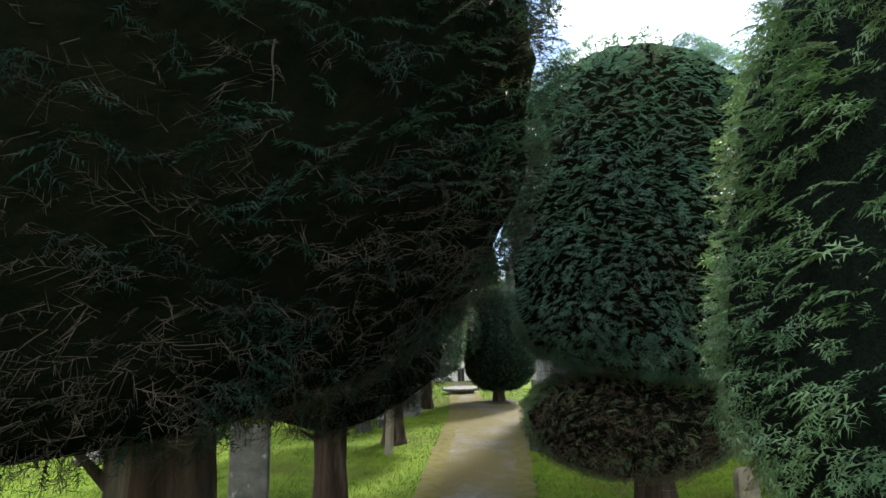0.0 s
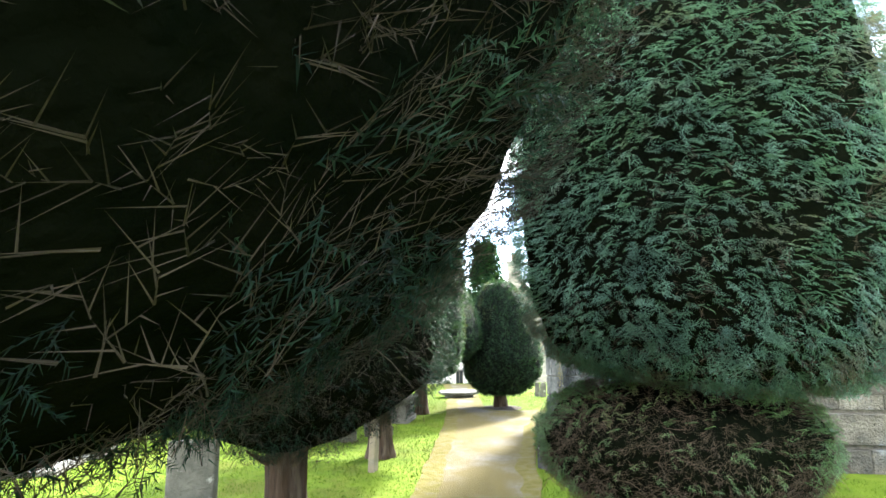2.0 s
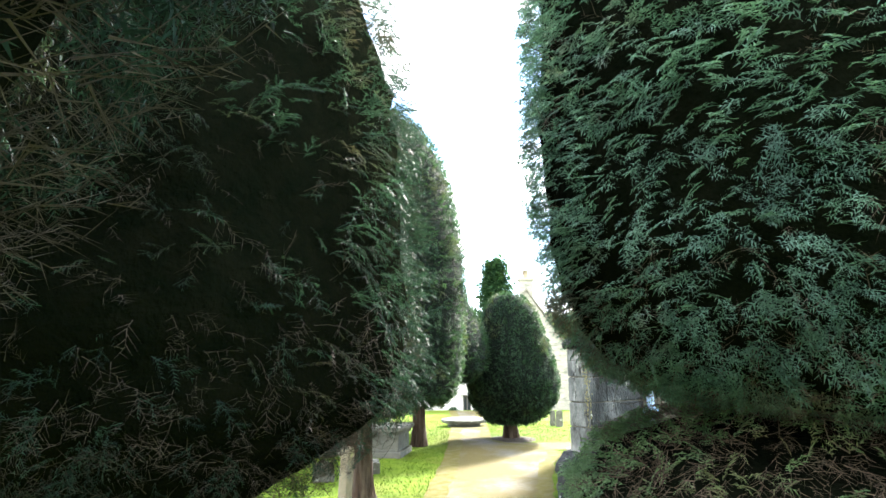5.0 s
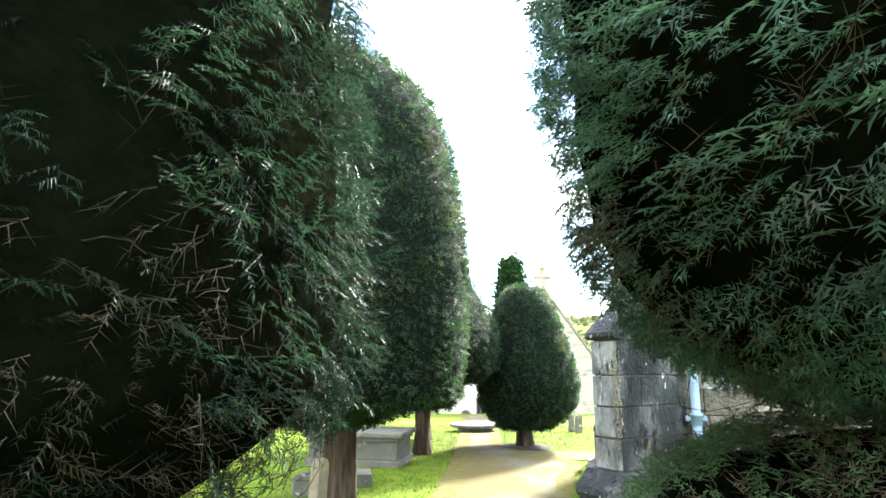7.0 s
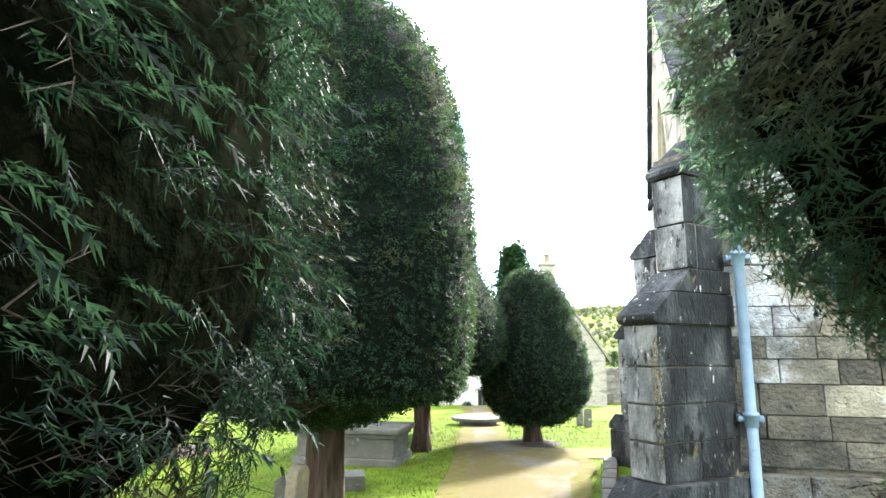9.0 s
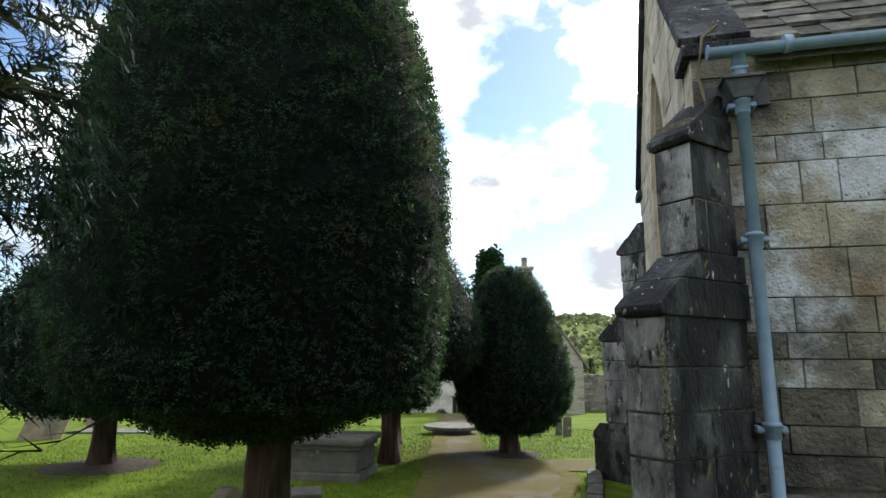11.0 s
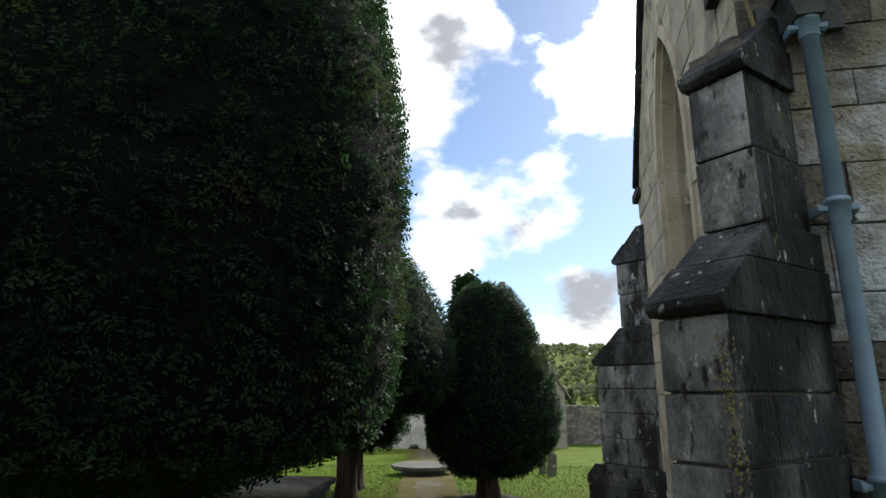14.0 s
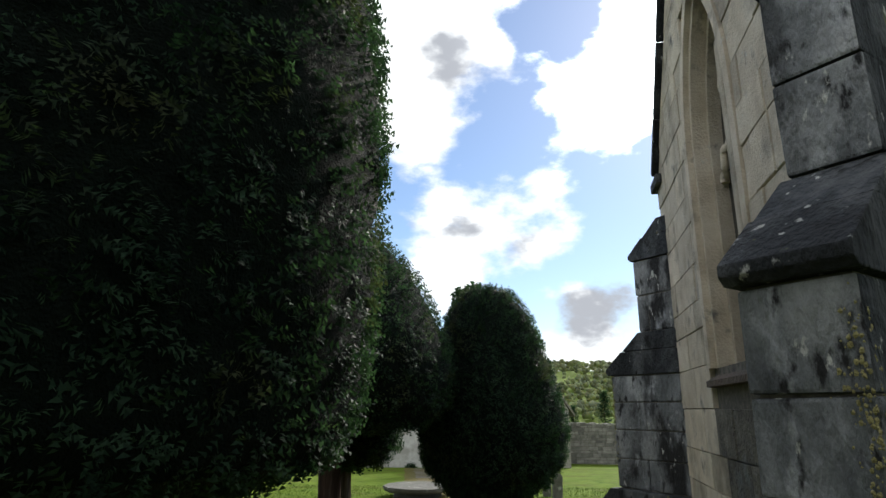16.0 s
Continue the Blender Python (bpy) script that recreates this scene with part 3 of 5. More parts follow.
def crown_mesh(name, profile, count, size, mat, seed, template, lumps=0.06, depth=0.10, inset=0.09, outward=0.6, clump=0.035):
    """Short shoots over a whole clipped crown, and the dense inside, coloured as shade."""
    rng = np.random.default_rng(seed)
    p, nrm = crown_points(profile, count, rng, seed, lumps)
    n = len(p)
    d = np.minimum(rng.exponential(depth * 0.45, n), depth)
    p = p - nrm * d[:, None]
    flow = np.array([noise.noise_vector(Vector(q) * 5.0 + Vector((seed, 0, 0))) for q in p])
    tuft = np.array([noise.noise(Vector(q) * 11.0 + Vector((0, seed, 0))) for q in p])
    p = p + nrm * (tuft * clump)[:, None]
    way = nrm * outward + flow * 1.3 + rng.normal(0, 0.38, (n, 3)) + np.array([0, 0, -0.06])
    up = np.array([0, 0, 0.5]) + nrm * 0.9 + rng.normal(0, 0.35, (n, 3))
    sz = size * rng.uniform(0.6, 1.4, n)
    v, f = scatter(template, p - nrm * (sz * 0.4)[:, None], way, up, sz)
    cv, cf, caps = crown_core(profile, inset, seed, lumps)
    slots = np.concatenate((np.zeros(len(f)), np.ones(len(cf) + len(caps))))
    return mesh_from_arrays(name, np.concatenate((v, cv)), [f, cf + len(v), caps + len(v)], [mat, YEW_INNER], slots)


def twig_mesh(name, profile, count, length, seed, zmax, mat, depth=0.35):
    """Bare twigs in the shell of a crown, below a height."""
    rng = np.random.default_rng(seed + 100)
    p, nrm = crown_points(profile, count * 4, rng, seed, 0.05)
    pick = np.flatnonzero(p[:, 2] < zmax)[:count]
    p, nrm = p[pick], nrm[pick]
    n = len(p)
    p = p - nrm * rng.uniform(0.02, depth, n)[:, None]
    way = nrm * 0.8 + rng.normal(0, 0.55, (n, 3)) + np.array([0, 0, -0.15])
    sz = length * rng.uniform(0.4, 1.3, n)
    v, f = scatter(STICK, p - nrm * 0.1, way, rng.normal(0, 1, (n, 3)), sz)
    return mesh_from_arrays(name, v, f, [mat])


def hollow(q, seed):
    """Above zero where a crown has died back to bare wood."""
    q = Vector(q)
    return 0.75 * noise.noise(q * 1.5 + Vector((seed, 3, 1))) + 0.45 * noise.noise(q * 4.5 + Vector((7, seed, 0)))


def spray_crown(name, profile, count, size, mat, seed, lumps, depth, inset, dieback, tilt, cut, bald, facing, core_mat, dense=(1, 0), spread=1.0, holes=0.06, templates=SPRAYS, lush=(0, 0)):
    """Sprays of needles laid like shingles over a crown, thickest towards dense, thinned in hollows and on a bald side,
    round an inside coloured as deep shade.
    """
    rng = np.random.default_rng(seed)
    p, nrm = crown_points(profile, count, rng, seed, lumps)
    h = np.array([hollow(q, seed) for q in p])
    under = np.clip(-nrm[:, 2] - 0.25, 0, 0.6)
    side = np.clip((p[:, 0] * facing[0] + p[:, 1] * facing[1]) - 0.35, 0, 1) * (p[:, 2] < profile[0][0] + 1.6)
    dieback = dieback * (1 - np.clip((nrm[:, 0] * lush[0] + nrm[:, 1] * lush[1] - 0.60) * 4, 0, 1))
    chance = 1 - dieback * np.clip((h + holes) * 7, 0, 1) - 0.5 * under * (dieback > 0.5) - bald * side
    chance *= np.where(p[:, 2] > profile[-1][0] - 0.5, 0.6, 1.0) * np.clip(1.2 + 1.5 * (nrm[:, 0] * dense[0] + nrm[:, 1] * dense[1] + 0.50), 0.3, 1.0)
    keep = rng.random(count) < np.maximum(chance, 0.13)
    p, nrm = p[keep], nrm[keep]
    n = len(p)
    bough = np.array([noise.noise(Vector(q) * 6.0 + Vector((0, seed, 0))) for q in p])
    p = p - nrm * (np.minimum(rng.exponential(depth * 0.5, n), depth * 1.6) - 0.05 * bough)[:, None]
    flow = np.array([noise.noise_vector(Vector(q) * 2.6 + Vector((seed, 0, 0))) for q in p])
    flow -= nrm * np.sum(flow * nrm, 1)[:, None]
    way = nrm * (1.25 - 0.45 * spread) + flow * spread + rng.normal(0, 0.32, (n, 3)) + np.array([0, 0, -0.15])
    up = np.array([0, 0, 0.75]) + nrm * 0.55 + rng.normal(0, 0.28, (n, 3))
    sz = size * rng.uniform(0.55, 1.35, n)
    unit = way / np.linalg.norm(way, axis=1, keepdims=True)
    root = p - unit * (sz * 0.92)[:, None]
    kind = rng.integers(0, len(templates), n)
    V, F, total = [], [], 0
    for k, template in enumerate(templates):
        m = kind == k
        v, f = scatter(template, root[m], way[m], up[m], sz[m])
        V.append(v), F.append(f + total)
        total += len(v)
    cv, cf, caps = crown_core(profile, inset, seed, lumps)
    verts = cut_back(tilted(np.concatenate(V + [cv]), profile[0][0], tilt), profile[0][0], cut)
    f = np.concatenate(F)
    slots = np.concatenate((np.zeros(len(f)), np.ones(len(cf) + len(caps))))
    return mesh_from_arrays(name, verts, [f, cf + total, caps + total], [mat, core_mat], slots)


def curved_sticks(start, way, length, radius, droop, rng, steps=2):
    """Crooked tapering sticks, three-sided, joined in one array."""
    n = len(start)
    x = way / np.linalg.norm(way, axis=1, keepdims=True)
    p, pts = start.copy(), [start.copy()]
    for i in range(steps):
        x = x + rng.normal(0, 0.32, (n, 3)) + np.array([0, 0, -1.0]) * droop[:, None] / steps
        x /= np.linalg.norm(x, axis=1, keepdims=True)
        p = p + x * (length / steps)[:, None]
        pts.append(p.copy())
    side = np.cross(x, rng.normal(0, 1, (n, 3)))
    side /= np.linalg.norm(side, axis=1, keepdims=True)
    other = np.cross(x, side)
    v = np.empty((n, (steps + 1) * 3, 3))
    for i, q in enumerate(pts):
        r = radius * (1 - 0.8 * i / steps)
        for k in range(3):
            v[:, 3 * i + k] = q + side * (r * math.cos(2.0944 * k))[:, None] + other * (r * math.sin(2.0944 * k))[:, None]
    f = np.array([(3 * i + k, 3 * i + (k + 1) % 3, 3 * i + 3 + (k + 1) % 3, 3 * i + 3 + k) for i in range(steps) for k in range(3)])
    f = f[None] + (np.arange(n) * (steps + 1) * 3)[:, None, None]
    return v.reshape(-1, 3), f.reshape(-1, 4)


def bare_wood(name, profile, fine, stout, seed, lumps, depth, tilt, cut, bald, facing, mat):
    """Fine dead twigs in layers beneath a crown and in its hollows, and a few stouter crooked branches."""
    rng = np.random.default_rng(seed + 70)
    out, faces, total = [], [], 0

    def places(count):
        p, nrm = crown_points(profile, count * 6, rng, seed, lumps)
        h = np.array([hollow(q, seed) for q in p])
        want = np.clip((h + 0.02) * 6, 0, 1) * 0.55 + np.clip(-nrm[:, 2] * 1.6 - 0.2, 0, 1) + np.clip((p[:, 0] * facing[0] + p[:, 1] * facing[1]) - 0.35, 0, 1) * bald
        pick = np.flatnonzero(rng.random(len(p)) < want)[:count]
        p, nrm = p[pick], nrm[pick]
        n = len(p)
        radial = np.stack((p[:, 0], p[:, 1], np.zeros(n)), 1)
        radial /= np.maximum(np.linalg.norm(radial, axis=1, keepdims=True), 1e-3)
        flow = np.array([noise.noise_vector(Vector(q) * 2.2 + Vector((seed, 9, 0))) for q in p])
        way = radial * 0.9 + flow * 1.3 + rng.normal(0, 0.28, (n, 3))
        return p, nrm, way, way / np.linalg.norm(way, axis=1, keepdims=True)

    p, nrm, way, unit = places(fine)
    kind = rng.integers(0, len(DEAD), len(p))
    size = 0.135 * rng.uniform(0.55, 1.45, len(p))
    root = p - nrm * rng.uniform(0.0, depth, len(p))[:, None] - unit * (size * 0.65)[:, None]
    up = np.array([0, 0, 0.6]) + nrm * 0.5 + rng.normal(0, 0.4, (len(p), 3))
    for k, template in enumerate(DEAD):
        m = kind == k
        v, f = scatter(template, root[m], way[m], up[m], size[m])
        out.append(v), faces.append(f + total)
        total += len(v)
    p, nrm, way, unit = places(stout)
    length = 0.34 * rng.uniform(0.45, 1.5, len(p))
    start = p - nrm * rng.uniform(0.3 * depth, depth, len(p))[:, None] - unit * (length * 0.9)[:, None]
    v, f = curved_sticks(start, way, length, 0.0030 * rng.uniform(0.5, 1.4, len(p)), 0.35 * rng.uniform(-0.6, 1.0, len(p)), rng, 6)
    out.append(v)
    v = cut_back(tilted(np.concatenate(out), profile[0][0], tilt), profile[0][0], cut)
    return mesh_from_arrays(name, v, [np.concatenate(faces), f + total], [mat])


def trunk_bm(height, r, seed, flare=1.45, lean=(0, 0), limbs=0):
    """A fluted, slightly leaning trunk with a spreading foot and rising limbs."""
    bm = bmesh.new()
    rng = random.Random(seed)
    sides, rings = 22, []
    ph = [rng.uniform(0, 6.28) for _ in range(4)]
    for i in range(15):
        k = i / 14
        z = -0.08 + k * (height + 0.08)
        rad = r * (1 + (flare - 1) * math.exp(-max(0, z) * 6.0) - 0.12 * k)
        ring = []
        for s in range(sides):
            a = 6.28319 * s / sides
            flute = 1 + 0.10 * math.sin(5 * a + ph[0] + z * 0.6) + 0.07 * math.sin(9 * a + ph[1] - z * 0.8) + 0.05 * math.sin(3 * a + ph[2])
            q = rad * flute + 0.02 * noise.noise(Vector((a * 3, z * 3, seed)))
            ring.append(bm.verts.new((lean[0] * z + q * math.cos(a), lean[1] * z + q * math.sin(a), z)))
        rings.append(ring)
    for a, b in zip(rings, rings[1:]):
        for s in range(sides):
            bm.faces.new((a[s], a[(s + 1) % sides], b[(s + 1) % sides], b[s])).smooth = True
    bm.faces.new(rings[-1])
    for i in range(limbs):
        a = 6.28319 * i / limbs + rng.uniform(-0.4, 0.4)
        z0 = height * rng.uniform(0.55, 0.95)
        ln = rng.uniform(0.3, 0.5)
        pts = [(lean[0] * z0, lean[1] * z0, z0)]
        for k in (0.3, 0.6, 1.0):
            pts.append((math.cos(a + 0.3 * k) * ln * k, math.sin(a + 0.3 * k) * ln * k, z0 + ln * (0.55 * k + 0.25 * k * k) + rng.uniform(-0.04, 0.04)))
        add_tube(bm, pts, [r * 0.34, r * 0.24, r * 0.15, r * 0.06], 8)
    return bm


def yew(x, y, profile, count, size, mat, seed, label, trunk_r=0.15, twigs=0, limbs=4, lean=(0, 0), twig_top=1.9,
        lumps=0.05, depth=0.10, inset=0.09, outward=0.6, shift=0.0, narrow=1.0, group="clipped yew trees"):
    """A smoothly clipped yew of short shoots."""
    g = ground_z(x, y)
    t = thing("yew_tree", x, y, g, 0, label, "tree", group)
    prof = [(z - g, r) for z, r in profile]
    part("trunk", trunk_bm(prof[0][0] + 0.45, trunk_r, seed, lean=lean, limbs=limbs), BARK, t, "fluted reddish-brown bark").location.x = shift
    c = new("crown", crown_mesh("crown", prof, count, size, mat, seed, COARSE, lumps, depth, inset, outward))
    c.parent = t
    if narrow != 1.0:
        co = np.empty(len(c.data.vertices) * 3, dtype=np.float32)
        c.data.vertices.foreach_get("co", co)
        co = co.reshape(-1, 3)
        co[:, 0] = np.where(co[:, 0] < 0, co[:, 0] * narrow, co[:, 0])
        c.data.vertices.foreach_set("co", co.ravel())
    if twigs:
        w = new("twig_growth", twig_mesh("twig_growth", prof, twigs, 0.085, seed, twig_top - g, TWIG, 0.14))
        w.parent, w["label"] = t, "bare grey-brown twigs"
        w["kind"] = "stuff"
    return t


def shaggy_yew(x, y, profile, count, size, mat, seed, label, trunk_r=0.15, limbs=5, lumps=0.05, depth=0.12, inset=0.2, dieback=0.5, tilt=0.0, cut=0.0,
               bald=0.0, facing=(1, 0), dense=(1, 0), spread=1.0, holes=0.06, templates=SPRAYS, lush=(0, 0), core=None, fine=0, stout=0, wood=None, lower=None, group="clipped yew trees"):
    """A yew seen at arm's length: feathery sprays, hollows of dead wood, bare branches, and at times a second crown below."""
    g = ground_z(x, y)
    t = thing("yew_tree", x, y, g, 0, label, "tree", group)
    prof = [(z - g, r) for z, r in profile]
    part("trunk", trunk_bm(prof[0][0] + 0.45, trunk_r, seed, limbs=limbs), BARK, t, "fluted reddish-brown bark")
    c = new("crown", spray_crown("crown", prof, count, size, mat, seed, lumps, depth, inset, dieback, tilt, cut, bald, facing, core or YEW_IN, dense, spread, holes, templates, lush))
    c.parent = t
    if fine:
        w = new("twig_growth", bare_wood("twig_growth", prof, fine, stout, seed, lumps, inset, tilt, cut, bald, facing, wood or TWIG))
        w.parent, w["label"], w["kind"] = t, "bare grey-brown twigs and branches", "stuff"
    if lower:
        lp = [(z - g, r) for z, r in lower[0]]
        c = new("lower_crown", spray_crown("lower_crown", lp, lower[1], size * 0.9, YEW_FRESH, seed + 50, 0.05, 0.05, 0.08, 0.45, 0, 0, 2.0, lower[4], YEW_IN, dense, 0.5))
        c.parent, c.location = t, lower[3]
        w = new("lower_twig_growth", bare_wood("lower_twig_growth", lp, lower[2], 260, seed + 51, 0.05, 0.06, 0, 0, 1.0, lower[4], DEADTWIG))
        w.parent, w["label"], w.location, w["kind"] = t, "bare brown twigs", lower[3], "stuff"
    return t


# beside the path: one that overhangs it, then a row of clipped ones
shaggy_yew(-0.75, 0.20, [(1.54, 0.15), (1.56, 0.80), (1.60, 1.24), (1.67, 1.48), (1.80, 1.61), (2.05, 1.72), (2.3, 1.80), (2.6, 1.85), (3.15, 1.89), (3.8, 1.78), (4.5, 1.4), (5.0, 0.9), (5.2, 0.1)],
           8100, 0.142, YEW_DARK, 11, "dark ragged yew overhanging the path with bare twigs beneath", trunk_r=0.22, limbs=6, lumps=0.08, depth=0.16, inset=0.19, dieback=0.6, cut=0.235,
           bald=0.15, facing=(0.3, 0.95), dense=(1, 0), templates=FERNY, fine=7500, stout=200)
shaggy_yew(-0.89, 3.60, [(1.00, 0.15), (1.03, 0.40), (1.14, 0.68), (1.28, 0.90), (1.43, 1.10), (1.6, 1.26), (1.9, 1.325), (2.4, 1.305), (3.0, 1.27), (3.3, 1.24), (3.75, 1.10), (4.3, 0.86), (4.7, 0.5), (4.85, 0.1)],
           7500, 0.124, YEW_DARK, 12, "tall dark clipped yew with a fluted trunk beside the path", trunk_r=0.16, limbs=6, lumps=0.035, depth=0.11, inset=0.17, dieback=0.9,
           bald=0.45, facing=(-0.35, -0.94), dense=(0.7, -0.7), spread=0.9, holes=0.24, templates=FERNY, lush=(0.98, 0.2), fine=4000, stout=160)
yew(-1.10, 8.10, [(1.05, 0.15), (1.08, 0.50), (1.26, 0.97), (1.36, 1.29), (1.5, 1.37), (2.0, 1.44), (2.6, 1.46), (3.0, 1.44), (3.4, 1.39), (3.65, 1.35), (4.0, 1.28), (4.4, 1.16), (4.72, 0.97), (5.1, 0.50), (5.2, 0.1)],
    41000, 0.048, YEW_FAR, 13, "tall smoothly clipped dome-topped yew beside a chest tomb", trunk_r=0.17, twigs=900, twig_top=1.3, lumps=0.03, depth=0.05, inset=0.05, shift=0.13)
yew(-0.85, 12.75, [(1.30, 0.2), (1.33, 1.05), (1.6, 1.36), (1.9, 1.42), (2.1, 1.43), (2.5, 1.31), (2.9, 1.11), (3.27, 0.9), (3.6, 0.58), (3.85, 0.1)],
    13000, 0.066, YEW_FAR, 14, "clipped yew with a rounded skirt over its trunk", trunk_r=0.13, lumps=0.035, depth=0.07, inset=0.07)
yew(-1.10, 14.7, [(0.72, 0.15), (0.76, 0.60), (1.0, 0.82), (1.4, 0.88), (2.2, 0.80), (2.9, 0.5), (3.2, 0.1)],
    6000, 0.09, YEW_FAR, 15, "clipped yew standing behind others in the row", trunk_r=0.12, lumps=0.04, depth=0.08, inset=0.08)
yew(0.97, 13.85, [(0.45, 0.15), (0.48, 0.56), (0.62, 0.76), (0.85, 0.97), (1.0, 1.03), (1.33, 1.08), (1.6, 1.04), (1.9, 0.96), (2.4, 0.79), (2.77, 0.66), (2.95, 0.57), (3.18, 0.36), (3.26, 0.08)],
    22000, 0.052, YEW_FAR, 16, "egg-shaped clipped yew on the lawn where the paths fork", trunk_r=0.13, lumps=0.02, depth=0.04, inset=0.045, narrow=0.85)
yew(-4.85, 12.0, [(0.85, 0.2), (0.9, 1.1), (1.3, 1.55), (2.0, 1.6), (2.7, 1.3), (3.3, 0.8), (3.6, 0.1)],
    7000, 0.10, YEW_FAR, 17, "broad clipped yew over bare soil on the lawn", trunk_r=0.15, lumps=0.05, depth=0.08, inset=0.08)
# on the church's side of the path
shaggy_yew(2.60, -0.86, [(0.80, 0.15), (0.85, 0.55), (1.05, 0.85), (1.25, 1.05), (1.47, 1.19), (1.7, 1.32), (1.86, 1.34), (2.03, 1.32), (2.27, 1.27), (2.52, 1.22), (2.94, 1.11), (3.3, 0.98), (3.8, 0.78), (4.3, 0.45), (4.5, 0.1)],
           16000, 0.078, YEW_FRESH, 18, "fresh green clipped yew with a tapering crown", trunk_r=0.14, lumps=0.05, depth=0.06, inset=0.075, dieback=0.0, dense=(-0.9, -0.4), spread=0.3, core=YEW_INNER)
shaggy_yew(2.23, 3.55, [(1.50, 0.15), (1.52, 0.72), (1.58, 0.98), (1.67, 1.14), (1.86, 1.27), (2.15, 1.35), (2.7, 1.38), (3.2, 1.39), (3.75, 1.38), (4.1, 1.31), (4.3, 1.22), (4.65, 0.90), (4.8, 0.68), (4.9, 0.15)],
           19500, 0.089, YEW, 19, "clipped yew with a smaller rounded bush below its crown", trunk_r=0.16, limbs=7, lumps=0.06, depth=0.08, inset=0.13, dieback=0.2, tilt=-0.11, dense=(-0.6, -0.8), spread=0.65, fine=2600, stout=160,
           wood=DEADTWIG,
           lower=([(0.60, 0.15), (0.66, 0.50), (0.80, 0.82), (0.95, 0.96), (1.12, 1.04), (1.30, 1.05), (1.46, 0.92), (1.58, 0.64), (1.66, 0.1)], 8000, 4200, (-0.19, 0.02, 0), (-0.25, -0.97)))

# ---------------------------------------------------------------- church
ANG = -9.0
CORNER = (2.08, 7.605)
CH_BASE = 0.05
WIDE, EAVE, APEX = 3.9, 3.78, 5.90          # gable's width, height of eaves and ridge
church = thing("church", CORNER[0], CORNER[1], CH_BASE, ANG, "limestone church with a gabled end, diagonal buttresses and stone-slate roof", "church")
# local frame: x runs along the side wall away from the path, y along the gable wall


def block_mesh(name, pts, depth, mat, chamfer=0.004):
    """A block with a polygonal face in (a, z), its face at depth 0, and depth into the wall; chamfered front edges."""
    cx, cz = sum(p[0] for p in pts) / len(pts), sum(p[1] for p in pts) / len(pts)
    n = len(pts)
    v = []
    for a, z in pts:
        d = math.hypot(a - cx, z - cz) or 1
        k = 1 - chamfer * 1.5 / d
        v.append((cx + (a - cx) * k, 0.0, cz + (z - cz) * k))
    v += [(a, chamfer, z) for a, z in pts] + [(a, depth, z) for a, z in pts]
    f = [list(range(n))]
    for r in (0, n):
        for i in range(n):
            j = (i + 1) % n
            f.append([r + j, r + i, r + n + i, r + n + j])
    me = bpy.data.meshes.new(name)
    me.from_pydata(v, [], f)
    me.materials.append(mat)
    return me


def clip_poly(pts, a, b, c):
    """Keep the part of a convex polygon where a*x + b*z <= c."""
    out = []
    for i in range(len(pts)):
        p, q = pts[i], pts[(i + 1) % len(pts)]
        dp, dq = a * p[0] + b * p[1] - c, a * q[0] + b * q[1] - c
        if dp <= 0:
            out.append(p)
        if dp * dq < 0:
            k = dp / (dp - dq)
            out.append((p[0] + (q[0] - p[0]) * k, p[1] + (q[1] - p[1]) * k))
    return out


WIN_C, WIN_HALF, WIN_SILL, WIN_SPRING = 1.88, 0.56, 1.86, 3.45
WIN_APEX = 4.60


def arch_half(z, half, spring, apex):
    """Half the width of a pointed arch at height z."""
    if z <= spring:
        return half
    rise = apex - spring
    R = (half * half + rise * rise) / (2 * half)
    if z >= apex:
        return 0.0
    return max(0.0, math.sqrt(max(0.0, R * R - (z - spring) ** 2)) - (R - half))


def arch_points(half, sill, spring, apex, n=10):
    right = [(WIN_C + half, sill)] + [(WIN_C + arch_half(spring + (apex - spring) * i / n, half, spring, apex), spring + (apex - spring) * i / n) for i in range(n + 1)]
    left = [(2 * WIN_C - a, z) for a, z in right[::-1][1:]]
    return right + left


